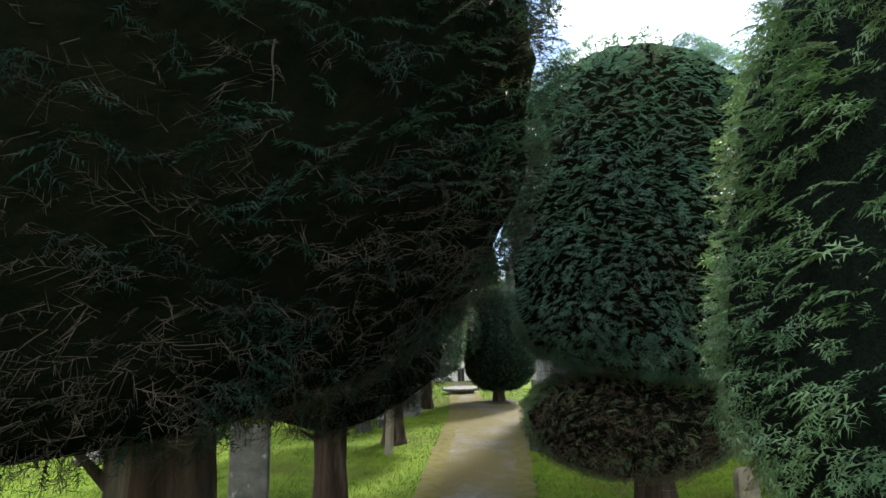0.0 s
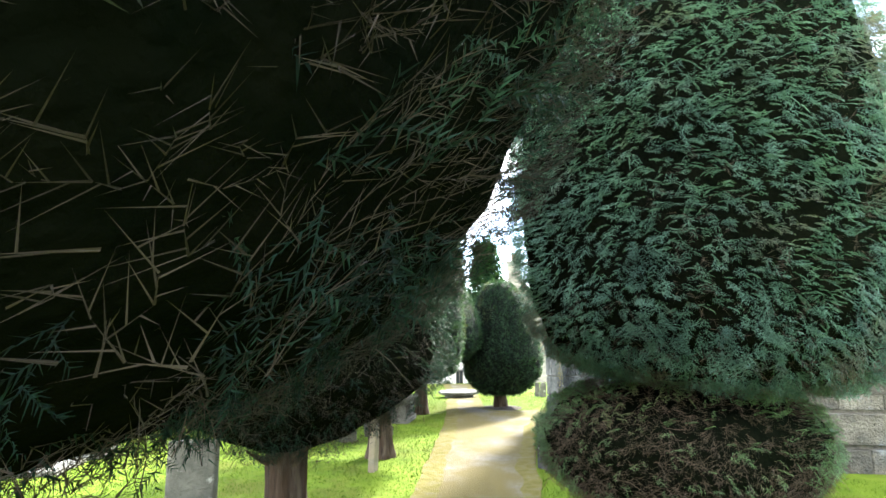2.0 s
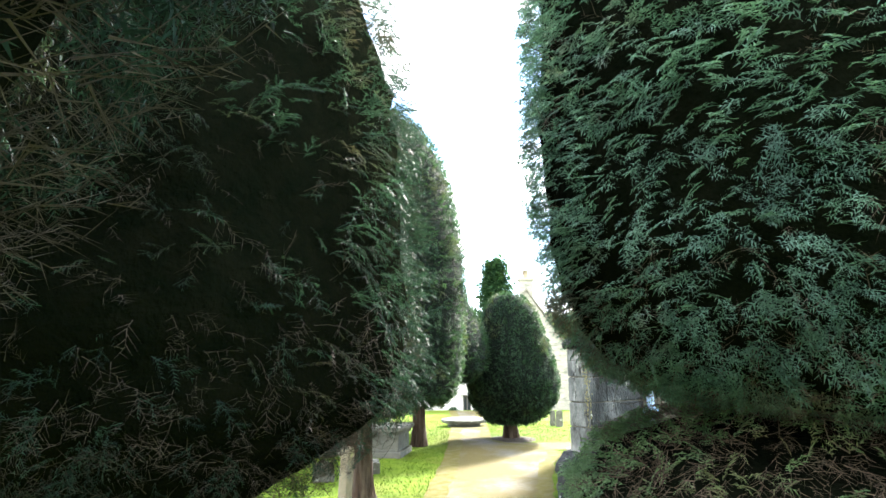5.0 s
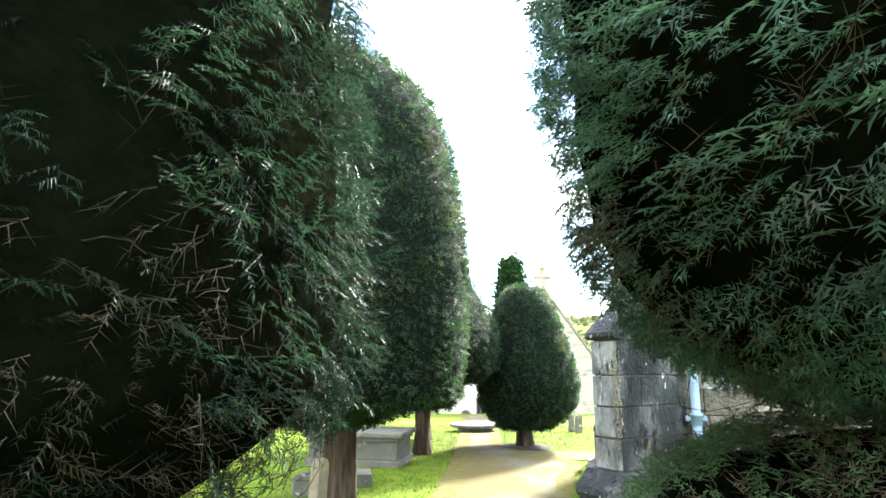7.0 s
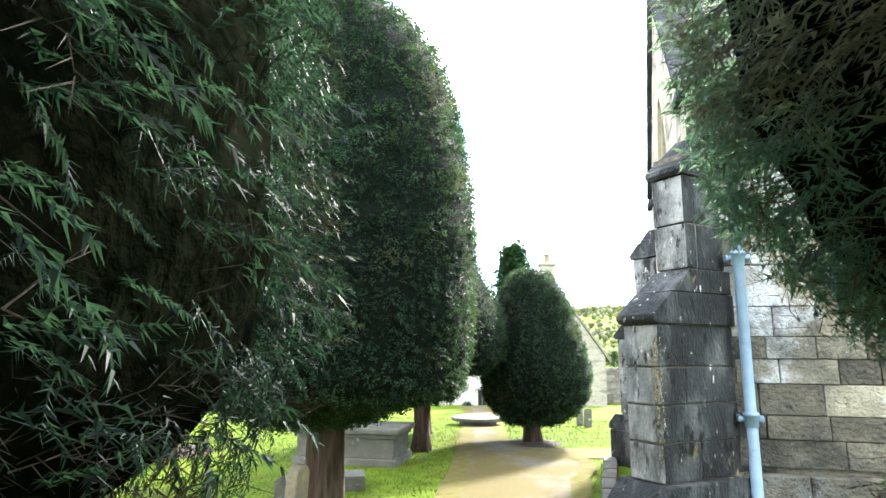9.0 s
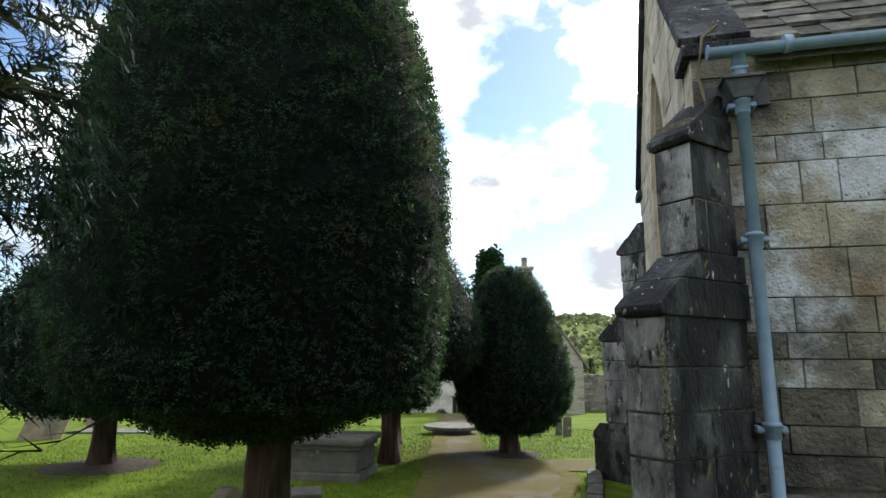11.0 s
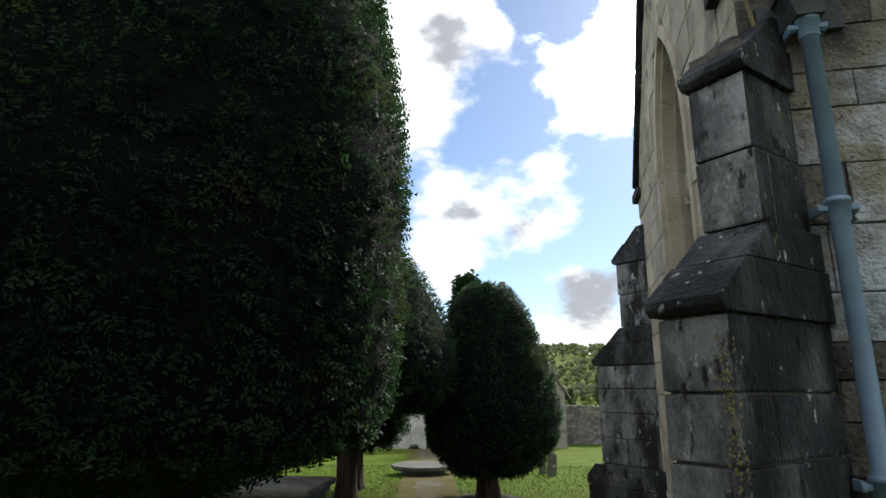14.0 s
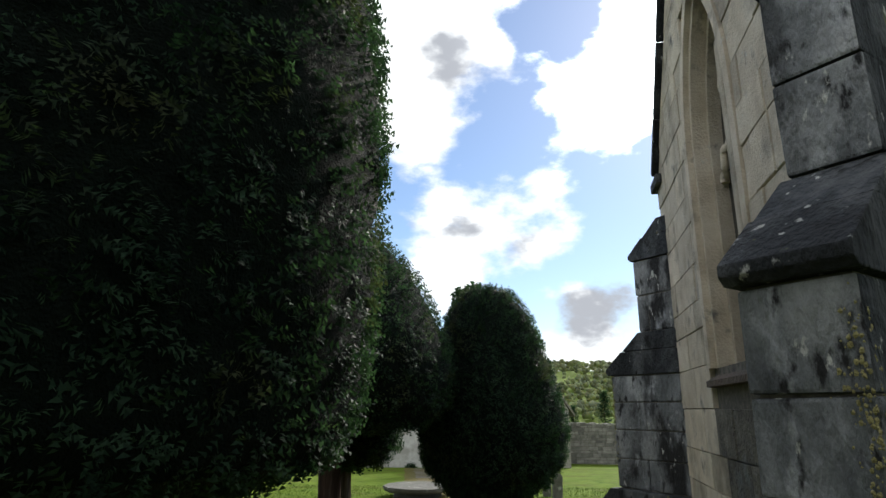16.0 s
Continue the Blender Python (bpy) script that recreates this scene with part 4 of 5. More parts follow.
def build_walls():
    # backing of both walls, recessed behind the blocks; the gable has the window's opening through it
    bm = bmesh.new()
    add_box(bm, 0.035, 5.9, 0.035, 0.5, 0, EAVE - CH_BASE)
    part("side_wall", bm, MORTAR, church, "mortar behind the coursed limestone blocks")
    bm = bmesh.new()
    zb = lambda z: z - CH_BASE
    ring = arch_points(WIN_HALF, WIN_SILL, WIN_SPRING, WIN_APEX)
    apex_i = next(i for i, p in enumerate(ring) if abs(p[0] - WIN_C) < 1e-6)
    near = ring[apex_i:][::1]             # falls towards the near side (small y)
    far = ring[:apex_i + 1][::-1]
    halves = [[(0.5, 0), (WIN_C, 0), (WIN_C, zb(WIN_SILL))] + [(a, zb(z)) for a, z in near[::-1]] + [(WIN_C, zb(APEX)), (0.5, zb(EAVE) + (APEX - EAVE) * 0.5 / (WIDE / 2))],
              [(WIDE, 0), (WIN_C, 0), (WIN_C, zb(WIN_SILL))] + [(a, zb(z)) for a, z in far[::-1]] + [(WIN_C, zb(APEX)), (WIDE, zb(EAVE))]]
    for pts in halves:
        a = [bm.verts.new((0.035, y, z)) for y, z in pts]
        b = [bm.verts.new((0.45, y, z)) for y, z in pts]
        bm.faces.new(a), bm.faces.new(b[::-1])
        for i in range(len(pts)):
            j = (i + 1) % len(pts)
            bm.faces.new((a[i], a[j], b[j], b[i]))
    add_box(bm, 0.035, 0.45, 0.035, 0.5, 0, zb(EAVE))
    bmesh.ops.recalc_face_normals(bm, faces=bm.faces)
    part("gable_wall", bm, MORTAR, church, "mortar behind the cream limestone blocks")
    bm = bmesh.new()
    add_box(bm, 5.4, 5.9, 0.5, WIDE, 0, EAVE - CH_BASE)
    add_box(bm, 0.45, 5.4, WIDE - 0.45, WIDE, 0, EAVE - CH_BASE)
    part("back_wall", bm, ASHLAR, church)


def courses(z0, z1, rng, lo=0.20, hi=0.38):
    out, z = [], z0
    while z < z1 - 0.08:
        h = min(rng.uniform(lo, hi), z1 - z)
        if z1 - (z + h) < 0.12:
            h = z1 - z
        out.append((z, z + h))
        z += h
    return out


def stone_for(z, u):
    """The lower courses are of darker, browner stone than the upper ones."""
    if z < 1.85:
        return RUSTSTONE if u < 0.12 else LOWSTONE if u < 0.82 else ASHLAR
    return LOWSTONE if u < 0.14 else ASHLAR


def build_blocks():
    rng = random.Random(4)
    joint = 0.0035
    pick = random.Random(21)
    # side wall
    for z0, z1 in courses(0.9, EAVE - 0.02, rng, 0.15, 0.33):
        a = 0.0
        while a < 5.85:
            w = min(rng.uniform(0.22, 0.66), 5.9 - a)
            if 5.9 - a - w < 0.15:
                w = 5.9 - a
            me = block_mesh("block", [(a + joint, z0 + joint - CH_BASE), (a + w - joint, z0 + joint - CH_BASE), (a + w - joint, z1 - joint - CH_BASE), (a + joint, z1 - joint - CH_BASE)], 0.06, stone_for(z1, pick.random()))
            ob = new("block", me)
            ob.parent, ob.location = church, (0, rng.uniform(-0.006, 0.006), 0)
            a += w
    # plinth of the side wall: larger, darker stones set out with a sloped top
    for z0, z1 in ((0.0, 0.42), (0.42, 0.86)):
        a = 0.0
        while a < 5.85:
            w = min(rng.uniform(0.45, 0.9), 5.9 - a)
            me = block_mesh("block", [(a + joint, z0 + joint), (a + w - joint, z0 + joint), (a + w - joint, z1 - CH_BASE - joint), (a + joint, z1 - CH_BASE - joint)], 0.10, LOWSTONE, 0.012)
            ob = new("block", me)
            ob.parent, ob.location = church, (0, -0.05 + rng.uniform(-0.005, 0.005), 0)
            a += w
    # gable wall
    slope = (APEX - EAVE) / (WIDE / 2)
    turn = Matrix.Rotation(radians(-90), 4, "Z")
    for z0, z1 in courses(0.05, APEX, rng, 0.20, 0.34):
        a = 0.0
        while a < WIDE - 0.02:
            w = min(rng.uniform(0.25, 0.62), WIDE - a)
            if WIDE - a - w < 0.12:
                w = WIDE - a
            sides = [(a, a + w)]
            half = arch_half(z0, WIN_HALF + 0.10, WIN_SPRING, WIN_APEX + 0.13) if z1 > WIN_SILL - 0.06 else 0
            if z1 > WIN_SILL - 0.06 and half > 0 and a + w > WIN_C - half and a < WIN_C + half:
                sides = ([(a, None)] if a < WIN_C - half - 0.05 else []) + ([(None, a + w)] if a + w > WIN_C + half + 0.05 else [])
            for lo, hi in sides:
                zs = [z0 + joint + (z1 - z0 - 2 * joint) * i / 4 for i in range(5)]
                cut = lambda z: arch_half(z, WIN_HALF + 0.10, WIN_SPRING, WIN_APEX + 0.13)
                if hi is None:
                    pts = [(lo + joint, zs[0])] + [(min(a + w, WIN_C - cut(z)) - joint, z) for z in zs] + [(lo + joint, zs[-1])]
                elif lo is None:
                    pts = [(hi - joint, zs[-1])] + [(max(a, WIN_C + cut(z)) + joint, z) for z in zs[::-1]] + [(hi - joint, zs[0])]
                else:
                    pts = [(lo + joint, zs[0]), (hi - joint, zs[0]), (hi - joint, zs[-1]), (lo + joint, zs[-1])]
                pts = clip_poly(pts, -slope, 1, EAVE - 0.02)
                pts = clip_poly(pts, slope, 1, EAVE - 0.02 + slope * WIDE)
                if len(pts) < 3:
                    continue
                # mirrored so that the block's face looks away from the church
                me = block_mesh("block", [(-p, z - CH_BASE) for p, z in pts[::-1]], 0.06, LOWSTONE if z1 < WIN_SILL and abs(a + w / 2 - WIN_C) < 0.42 else CLEANSTONE)
                ob = new("block", me)
                ob.parent = church
                ob.matrix_local = Matrix.Translation((rng.uniform(-0.005, 0.005), 0, 0)) @ turn
            a += w


build_walls()


def build_buttress(corner, way, name_label, side_stone, front_stone):
    """A diagonal buttress of two stages with weathered caps. Local x runs outwards."""
    t = new("buttress")
    t.parent = church
    t["label"] = name_label
    a = math.atan2(way[1], way[0])
    t.matrix_local = Matrix.Translation((corner[0], corner[1], 0)) @ Matrix.Rotation(a, 4, "Z")
    rng = random.Random(int(corner[1] * 10) + 3)

    def stage(z0, z1, reach, half, rows):
        zz = z0
        for i in range(rows):
            h = (z1 - z0) / rows * rng.uniform(0.94, 1.06) if i < rows - 1 else z1 - zz
            bm = bmesh.new()
            rr = reach + rng.uniform(-0.006, 0.006)
            if i % 2:
                cuts = [(-0.35, rr)]
            else:
                m = reach * rng.uniform(0.35, 0.6)
                cuts = [(-0.35, m - 0.004), (m + 0.004, rr)]
            for x0, x1 in cuts:
                hh = half + rng.uniform(-0.004, 0.004)
                add_box(bm, x0, x1, -hh, hh, zz + 0.004, zz + h - 0.004, 0.012)
            roughen(bm, 0.006, 9, zz)
            ob = part("stone", bm, side_stone, t)
            ob.data.materials.append(front_stone)
            # outward faces take front_stone, all others keep side_stone
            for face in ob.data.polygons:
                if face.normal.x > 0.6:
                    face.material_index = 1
            zz += h

    def cap(z0, z1, reach0, reach1, half, drip=0.05):
        bm = bmesh.new()
        mid = 0.5
        xm, zm = reach0 + drip + (reach1 - reach0 - drip) * mid, z0 + 0.06 + (z1 - z0 - 0.06) * mid
        add_prism(bm, [(-0.3, z0), (reach0 + drip * 0.5, z0), (reach0 + drip, z0 + 0.025), (reach0 + drip, z0 + 0.06), (xm + 0.012, zm - 0.006), (-0.3, zm - 0.006)], -half - 0.022, half + 0.022, 0.006)
        part("lower_cap_stone", bm, BLACKSTONE, t)
        bm = bmesh.new()
        add_prism(bm, [(-0.3, zm), (xm - 0.006, zm), (reach1, z1), (-0.3, z1)], -half - 0.014, half + 0.014, 0.006)
        roughen(bm, 0.004, 8, z1)
        part("upper_cap_stone", bm, BLACKSTONE, t)

    B = CH_BASE
    bm = bmesh.new()
    add_box(bm, -0.3, 0.62, -0.135, 0.135, 0.0, 2.02 - B)
    add_box(bm, -0.3, 0.25, -0.128, 0.128, 2.02 - B, 3.2 - B)
    part("core", bm, MORTAR, t)
    # foot and plinth
    bm = bmesh.new()
    add_box(bm, -0.35, 0.78, -0.24, 0.24, 0.0, 0.62 - B, 0.015)
    roughen(bm, 0.008, 7, 2)
    part("plinth", bm, BLACKSTONE, t)
    bm = bmesh.new()
    add_prism(bm, [(-0.3, 0.624 - B), (0.80, 0.624 - B), (0.82, 0.66 - B), (0.80, 0.72 - B), (0.68, 0.84 - B), (-0.3, 0.84 - B)], -0.23, 0.23, 0.01)
    part("plinth_moulding", bm, BLACKSTONE, t)
    stage(0.844 - B, 1.90 - B, 0.645, 0.152, 4)
    cap(1.904 - B, 2.31 - B, 0.645, 0.27, 0.150)
    stage(2.314 - B, 3.03 - B, 0.27, 0.140, 2)
    cap(3.034 - B, 3.42 - B, 0.27, -0.05, 0.138)
    # lichen down the outer arris, on both of its faces
    bm = bmesh.new()
    for i in range(230):
        z, r = rng.triangular(0.9, 1.88, 1.6) - B, rng.uniform(0.002, 0.008)
        front = rng.random() < 0.75
        off = abs(rng.gauss(0, 0.026 if front else 0.012))
        ring = [(r * rng.uniform(0.5, 1.2) * math.cos(k), r * rng.uniform(0.6, 1.6) * math.sin(k)) for k in (0, 1.05, 2.1, 3.14, 4.2, 5.25)]
        if front:
            base = [bm.verts.new((0.6515, 0.146 - off - p, z + q)) for p, q in ring]
            top = bm.verts.new((0.6550, 0.146 - off, z))
        else:
            base = [bm.verts.new((0.638 - off - p, 0.1560, z + q)) for p, q in ring]
            top = bm.verts.new((0.638 - off, 0.1590, z))
        for k in range(6):
            bm.faces.new((base[k], base[(k + 1) % 6], top))
    bmesh.ops.recalc_face_normals(bm, faces=bm.faces)
    tagged(part("lichen", bm, LICHEN, t), "flecks of yellow lichen on blackened stone", kind="stuff")
    return t


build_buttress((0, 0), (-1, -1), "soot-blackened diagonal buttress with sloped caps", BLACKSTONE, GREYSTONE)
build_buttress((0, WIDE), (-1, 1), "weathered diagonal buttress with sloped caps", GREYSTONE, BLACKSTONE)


def sweep_arch(bm, half, sill, spring, apex, x0, x1, thick, n=14):
    """A moulding that follows the arch: section from depth x0 to x1, thick outwards."""
    inner = arch_points(half, sill, spring, apex, n)
    outer = arch_points(half + thick, sill, spring, apex + thick * 1.25, n)
    k = len(inner)
    q = [[bm.verts.new((x, y, z - CH_BASE)) for y, z in line] for x, line in ((x0, inner), (x0, outer), (x1, outer), (x1, inner))]
    fs = []
    for i in range(k - 1):
        for s in range(4):
            a, b = q[s], q[(s + 1) % 4]
            fs.append(bm.faces.new((a[i], a[i + 1], b[i + 1], b[i])))
    for i in (0, k - 1):
        fs.append(bm.faces.new([q[s][i] for s in range(4)]))
    bmesh.ops.recalc_face_normals(bm, faces=fs)


def build_window():
    w = new("window")
    w.parent = church
    w["label"] = "pointed two-light church window with carved tracery"
    bm = bmesh.new()
    sweep_arch(bm, WIN_HALF, WIN_SILL, WIN_SPRING, WIN_APEX, -0.015, 0.06, 0.095)
    part("outer_moulding", bm, CLEANSTONE, w)
    bm = bmesh.new()
    sweep_arch(bm, WIN_HALF - 0.05, WIN_SILL, WIN_SPRING, WIN_APEX - 0.07, 0.03, 0.16, 0.06)
    part("middle_moulding", bm, CLEANSTONE, w)
    bm = bmesh.new()
    sweep_arch(bm, WIN_HALF - 0.10, WIN_SILL, WIN_SPRING, WIN_APEX - 0.14, 0.14, 0.28, 0.06)
    part("inner_moulding", bm, CLEANSTONE, w)
    bm = bmesh.new()
    y0, y1 = WIN_C - WIN_HALF - 0.09, WIN_C + WIN_HALF + 0.09
    z = WIN_SILL - CH_BASE
    sec = [(-0.035, z - 0.13), (-0.035, z - 0.09), (0.30, z + 0.10), (0.30, z - 0.16)]
    a = [bm.verts.new((x, y0, q)) for x, q in sec]
    b = [bm.verts.new((x, y1, q)) for x, q in sec]
    bm.faces.new(a), bm.faces.new(b[::-1])
    for i in range(4):
        bm.faces.new((a[i], a[(i + 1) % 4], b[(i + 1) % 4], b[i]))
    bmesh.ops.recalc_face_normals(bm, faces=bm.faces)
    part("sill", bm, RUSTSTONE, w, "stained sloping stone sill")
    bm = bmesh.new()
    add_box(bm, 0.13, 0.27, WIN_C - 0.055, WIN_C + 0.055, z + 0.02, WIN_APEX - 0.45 - CH_BASE, 0.025)
    part("mullion", bm, CLEANSTONE, w)
    # heads of the two lights: pointed, with cusps
    for s in (-1, 1):
        bm = bmesh.new()
        c = WIN_C + s * 0.235
        line = []
        for i in range(21):
            k = i / 20
            ang = math.pi * k
            r = 0.18 - 0.045 * abs(math.sin(3 * ang)) * (1 if 0.08 < k < 0.92 else 0)
            line.append((0.20, c - math.cos(ang) * r, WIN_SPRING - 0.25 - CH_BASE + math.sin(ang) * r * 1.5))
        add_tube(bm, line, [0.035] * len(line), 6)
        part("light_head", bm, CLEANSTONE, w)
    bm = bmesh.new()
    line = [(0.20, WIN_C + math.cos(6.28319 * k / 24) * (0.19 - 0.04 * abs(math.sin(6.28319 * k / 12))), WIN_SPRING + 0.42 - CH_BASE + math.sin(6.28319 * k / 24) * (0.22 - 0.04 * abs(math.sin(6.28319 * k / 12)))) for k in range(25)]
    add_tube(bm, line, [0.035] * len(line), 6)
    part("tracery", bm, CLEANSTONE, w)
    bm = bmesh.new()
    pts = arch_points(WIN_HALF - 0.08, WIN_SILL, WIN_SPRING, WIN_APEX - 0.12)
    bm.faces.new([bm.verts.new((0.235, y, q - CH_BASE)) for y, q in pts])
    bm.faces.new([bm.verts.new((0.245, y, q - CH_BASE)) for y, q in pts[::-1]])
    part("glass", bm, GLASS, w, "dark leaded glass")


build_window()


def build_roof():
    slope_len = math.hypot(WIDE / 2, APEX - EAVE)
    ang = math.atan2(APEX - EAVE, WIDE / 2)
    roof = new("roof")
    roof.parent = church
    roof["label"] = "rough dark stone-slate roof"
    bm = bmesh.new()
    h = APEX - CH_BASE
    e = EAVE - CH_BASE
    for y0, y1 in ((-0.10, WIDE / 2), (WIDE + 0.10, WIDE / 2)):
        k = 0.1 * (APEX - EAVE) / (WIDE / 2)
        vs = [(0.40, y0, e - k), (5.9, y0, e - k), (5.9, y1, h), (0.40, y1, h)]
        a = [bm.verts.new(v) for v in vs]
        b = [bm.verts.new((v[0], v[1], v[2] - 0.05)) for v in vs]
        bm.faces.new(a), bm.faces.new(b[::-1])
        for i in range(4):
            bm.faces.new((a[i], b[i], b[(i + 1) % 4], a[(i + 1) % 4]))
    bmesh.ops.recalc_face_normals(bm, faces=bm.faces)
    part("roof_deck", bm, SLATE, roof)
    # coping stones along the gable
    cop = random.Random(9)
    for side in (0, 1):
        d = 0.12
        while d < slope_len - 0.02:
            ln = min(cop.uniform(0.6, 0.85), slope_len - d)
            bm = bmesh.new()
            add_box(bm, -0.06, 0.42, d + 0.004, d + ln - 0.004, 0.0, 0.075, 0.012)
            roughen(bm, 0.006, 6, d)
            ob = part("coping_stone", bm, BLACKSTONE, roof)
            m = Matrix.Translation((0, 0, e)) @ Matrix.Rotation(ang, 4, "X")
            if side:
                m = Matrix.Translation((0, WIDE, 0)) @ Matrix.Diagonal((1, -1, 1, 1)) @ m
            ob.matrix_local = m
            d += ln
    for y0, y1 in ((-0.06, 0.30), (WIDE - 0.30, WIDE + 0.06)):
        bm = bmesh.new()
        add_box(bm, -0.06, 0.42, y0, y1, e - 0.045, e + 0.05, 0.012)
        part("kneeler", bm, BLACKSTONE, roof)
    # slates, in courses, each a little askew
    rng = random.Random(21)
    me_list = []
    for k in range(5):
        bm = bmesh.new()
        add_box(bm, 0.0, 1.0, 0.0, 1.0, 0.0, 1.0)
        roughen(bm, 0.08, 1.7, k)
        me = bpy.data.meshes.new("slate")
        bm.to_mesh(me)
        bm.free()
        me.materials.append(SLATE)
        me_list.append(me)
    row, d = 0, -0.16
    while d < slope_len:
        hgt = max(0.12, 0.24 - 0.012 * row)
        x = 0.42
        while x < 5.85:
            w = rng.uniform(0.16, 0.34)
            ob = new("slate", me_list[rng.randrange(5)])
            ob.parent = roof
            ob.matrix_local = (Matrix.Translation((0, 0, e)) @ Matrix.Rotation(ang, 4, "X") @
                               Matrix.Translation((x, d + rng.uniform(-0.012, 0.012), 0.006 + rng.uniform(0, 0.008))) @
                               Matrix.Rotation(radians(-5.5 + rng.uniform(-1, 1)), 4, "X") @ Matrix.Diagonal((w - 0.006, hgt * 1.75, rng.uniform(0.018, 0.03), 1)))
            x += w
        d += hgt
        row += 1


build_roof()


def build_rainwater():
    t = new("rainwater_pipe")
    t.parent = church
    t["label"] = "pale blue-grey painted rainwater pipe with hopper"
    B = CH_BASE
    px, py = 0.285, -0.095
    bm = bmesh.new()
    add_tube(bm, [(px, py, 0.02), (px, py, 3.37 - B)], [0.039, 0.039], 20)
    part("pipe", bm, PIPE, t)
    for z in (1.237, 2.405, 3.32):
        bm = bmesh.new()
        add_tube(bm, [(px, py, z - 0.055 - B), (px, py, z - 0.05 - B), (px, py, z + 0.02 - B), (px, py, z + 0.022 - B), (px, py, z + 0.045 - B), (px, py, z + 0.05 - B)], [0.042, 0.047, 0.047, 0.054, 0.054, 0.042], 20)
        add_box(bm, px - 0.085, px + 0.085, py - 0.012, py + 0.03, z - 0.012 - B, z + 0.016 - B, 0.006)
        for s in (-1, 1):
            add_box(bm, px + s * 0.072 - 0.012, px + s * 0.072 + 0.012, py, 0.01, z - 0.02 - B, z + 0.024 - B, 0.004)
        part("collar", bm, PIPE, t)
    bm = bmesh.new()
    z0, z1 = 3.36 - B, 3.48 - B
    lower = [(px - 0.062, py - 0.06), (px + 0.062, py - 0.06), (px + 0.062, 0.0), (px - 0.062, 0.0)]
    upper = [(px - 0.115, py - 0.09), (px + 0.115, py - 0.09), (px + 0.115, 0.0), (px - 0.115, 0.0)]
    a = [bm.verts.new((x, y, z0)) for x, y in lower]
    b = [bm.verts.new((x, y, z1)) for x, y in upper]
    bm.faces.new(a[::-1]), bm.faces.new(b)
    for i in range(4):
        bm.faces.new((a[i], a[(i + 1) % 4], b[(i + 1) % 4], b[i]))
    add_box(bm, px - 0.13, px + 0.13, py - 0.105, 0.0, z1, z1 + 0.022, 0.005)
    add_box(bm, px - 0.20, px + 0.19, -0.035, 0.0, z0 - 0.02, z0 + 0.14, 0.006)
    part("hopper", bm, LEAD, t, "dark cast-iron rainwater hopper")
    bm = bmesh.new()
    add_tube(bm, [(px, py, z1 + 0.01), (px, py - 0.01, z1 + 0.08), (px - 0.01, py - 0.06, z1 + 0.20)], [0.042, 0.044, 0.042], 16)
    add_tube(bm, [(px, py - 0.01, z1 + 0.10), (px, py - 0.02, z1 + 0.13)], [0.055, 0.055], 16)
    part("outlet", bm, PIPE, t)
    # half-round gutter
    bm = bmesh.new()
    gy, gz = -0.15, EAVE - 0.075 - B
    prof = [(math.cos(math.pi + math.pi * k / 10) * 0.055, math.sin(math.pi + math.pi * k / 10) * 0.055) for k in range(11)]
    prof += [(c * 0.90, s * 0.90) for c, s in prof[::-1]]
    g0 = [bm.verts.new((0.08, gy + c, gz + s)) for c, s in prof]
    g1 = [bm.verts.new((5.9, gy + c, gz + 0.01 + s)) for c, s in prof]
    for i in range(len(prof)):
        j = (i + 1) % len(prof)
        bm.faces.new((g0[i], g0[j], g1[j], g1[i]))
    bm.faces.new(g0)
    add_tube(bm, [(0.08, gy, gz - 0.01), (0.09, gy, gz - 0.01)], [0.053, 0.053], 16)
    bmesh.ops.recalc_face_normals(bm, faces=bm.faces)
    part("gutter", bm, PIPE, t)
    for x in (0.55, 1.7, 2.9, 4.1):
        bm = bmesh.new()
        add_tube(bm, [(x, gy, gz - 0.004), (x + 0.05, gy, gz - 0.004)], [0.060, 0.060], 16)
        part("gutter_joint", bm, PIPE, t)
    bm = bmesh.new()
    cx = px - 0.14
    line = [(px - 0.12, -0.14, EAVE + 0.12 - B), (px - 0.22, -0.12, EAVE + 0.05 - B), (px - 0.25, -0.05, EAVE - 0.2 - B), (px - 0.20, -0.02, 3.35 - B), (cx, -0.016, 3.15 - B), (cx + 0.01, -0.016, 2.4 - B),
            (cx + 0.035, -0.016, 1.6 - B), (cx + 0.03, -0.016, 0.9 - B), (cx + 0.03, -0.075, 0.8 - B), (cx + 0.03, -0.075, 0.02)]
    add_tube(bm, line, [0.011] * len(line), 8)
    part("cable", bm, CABLE, t, "thin tan cable running down the wall")


build_rainwater()
build_blocks()

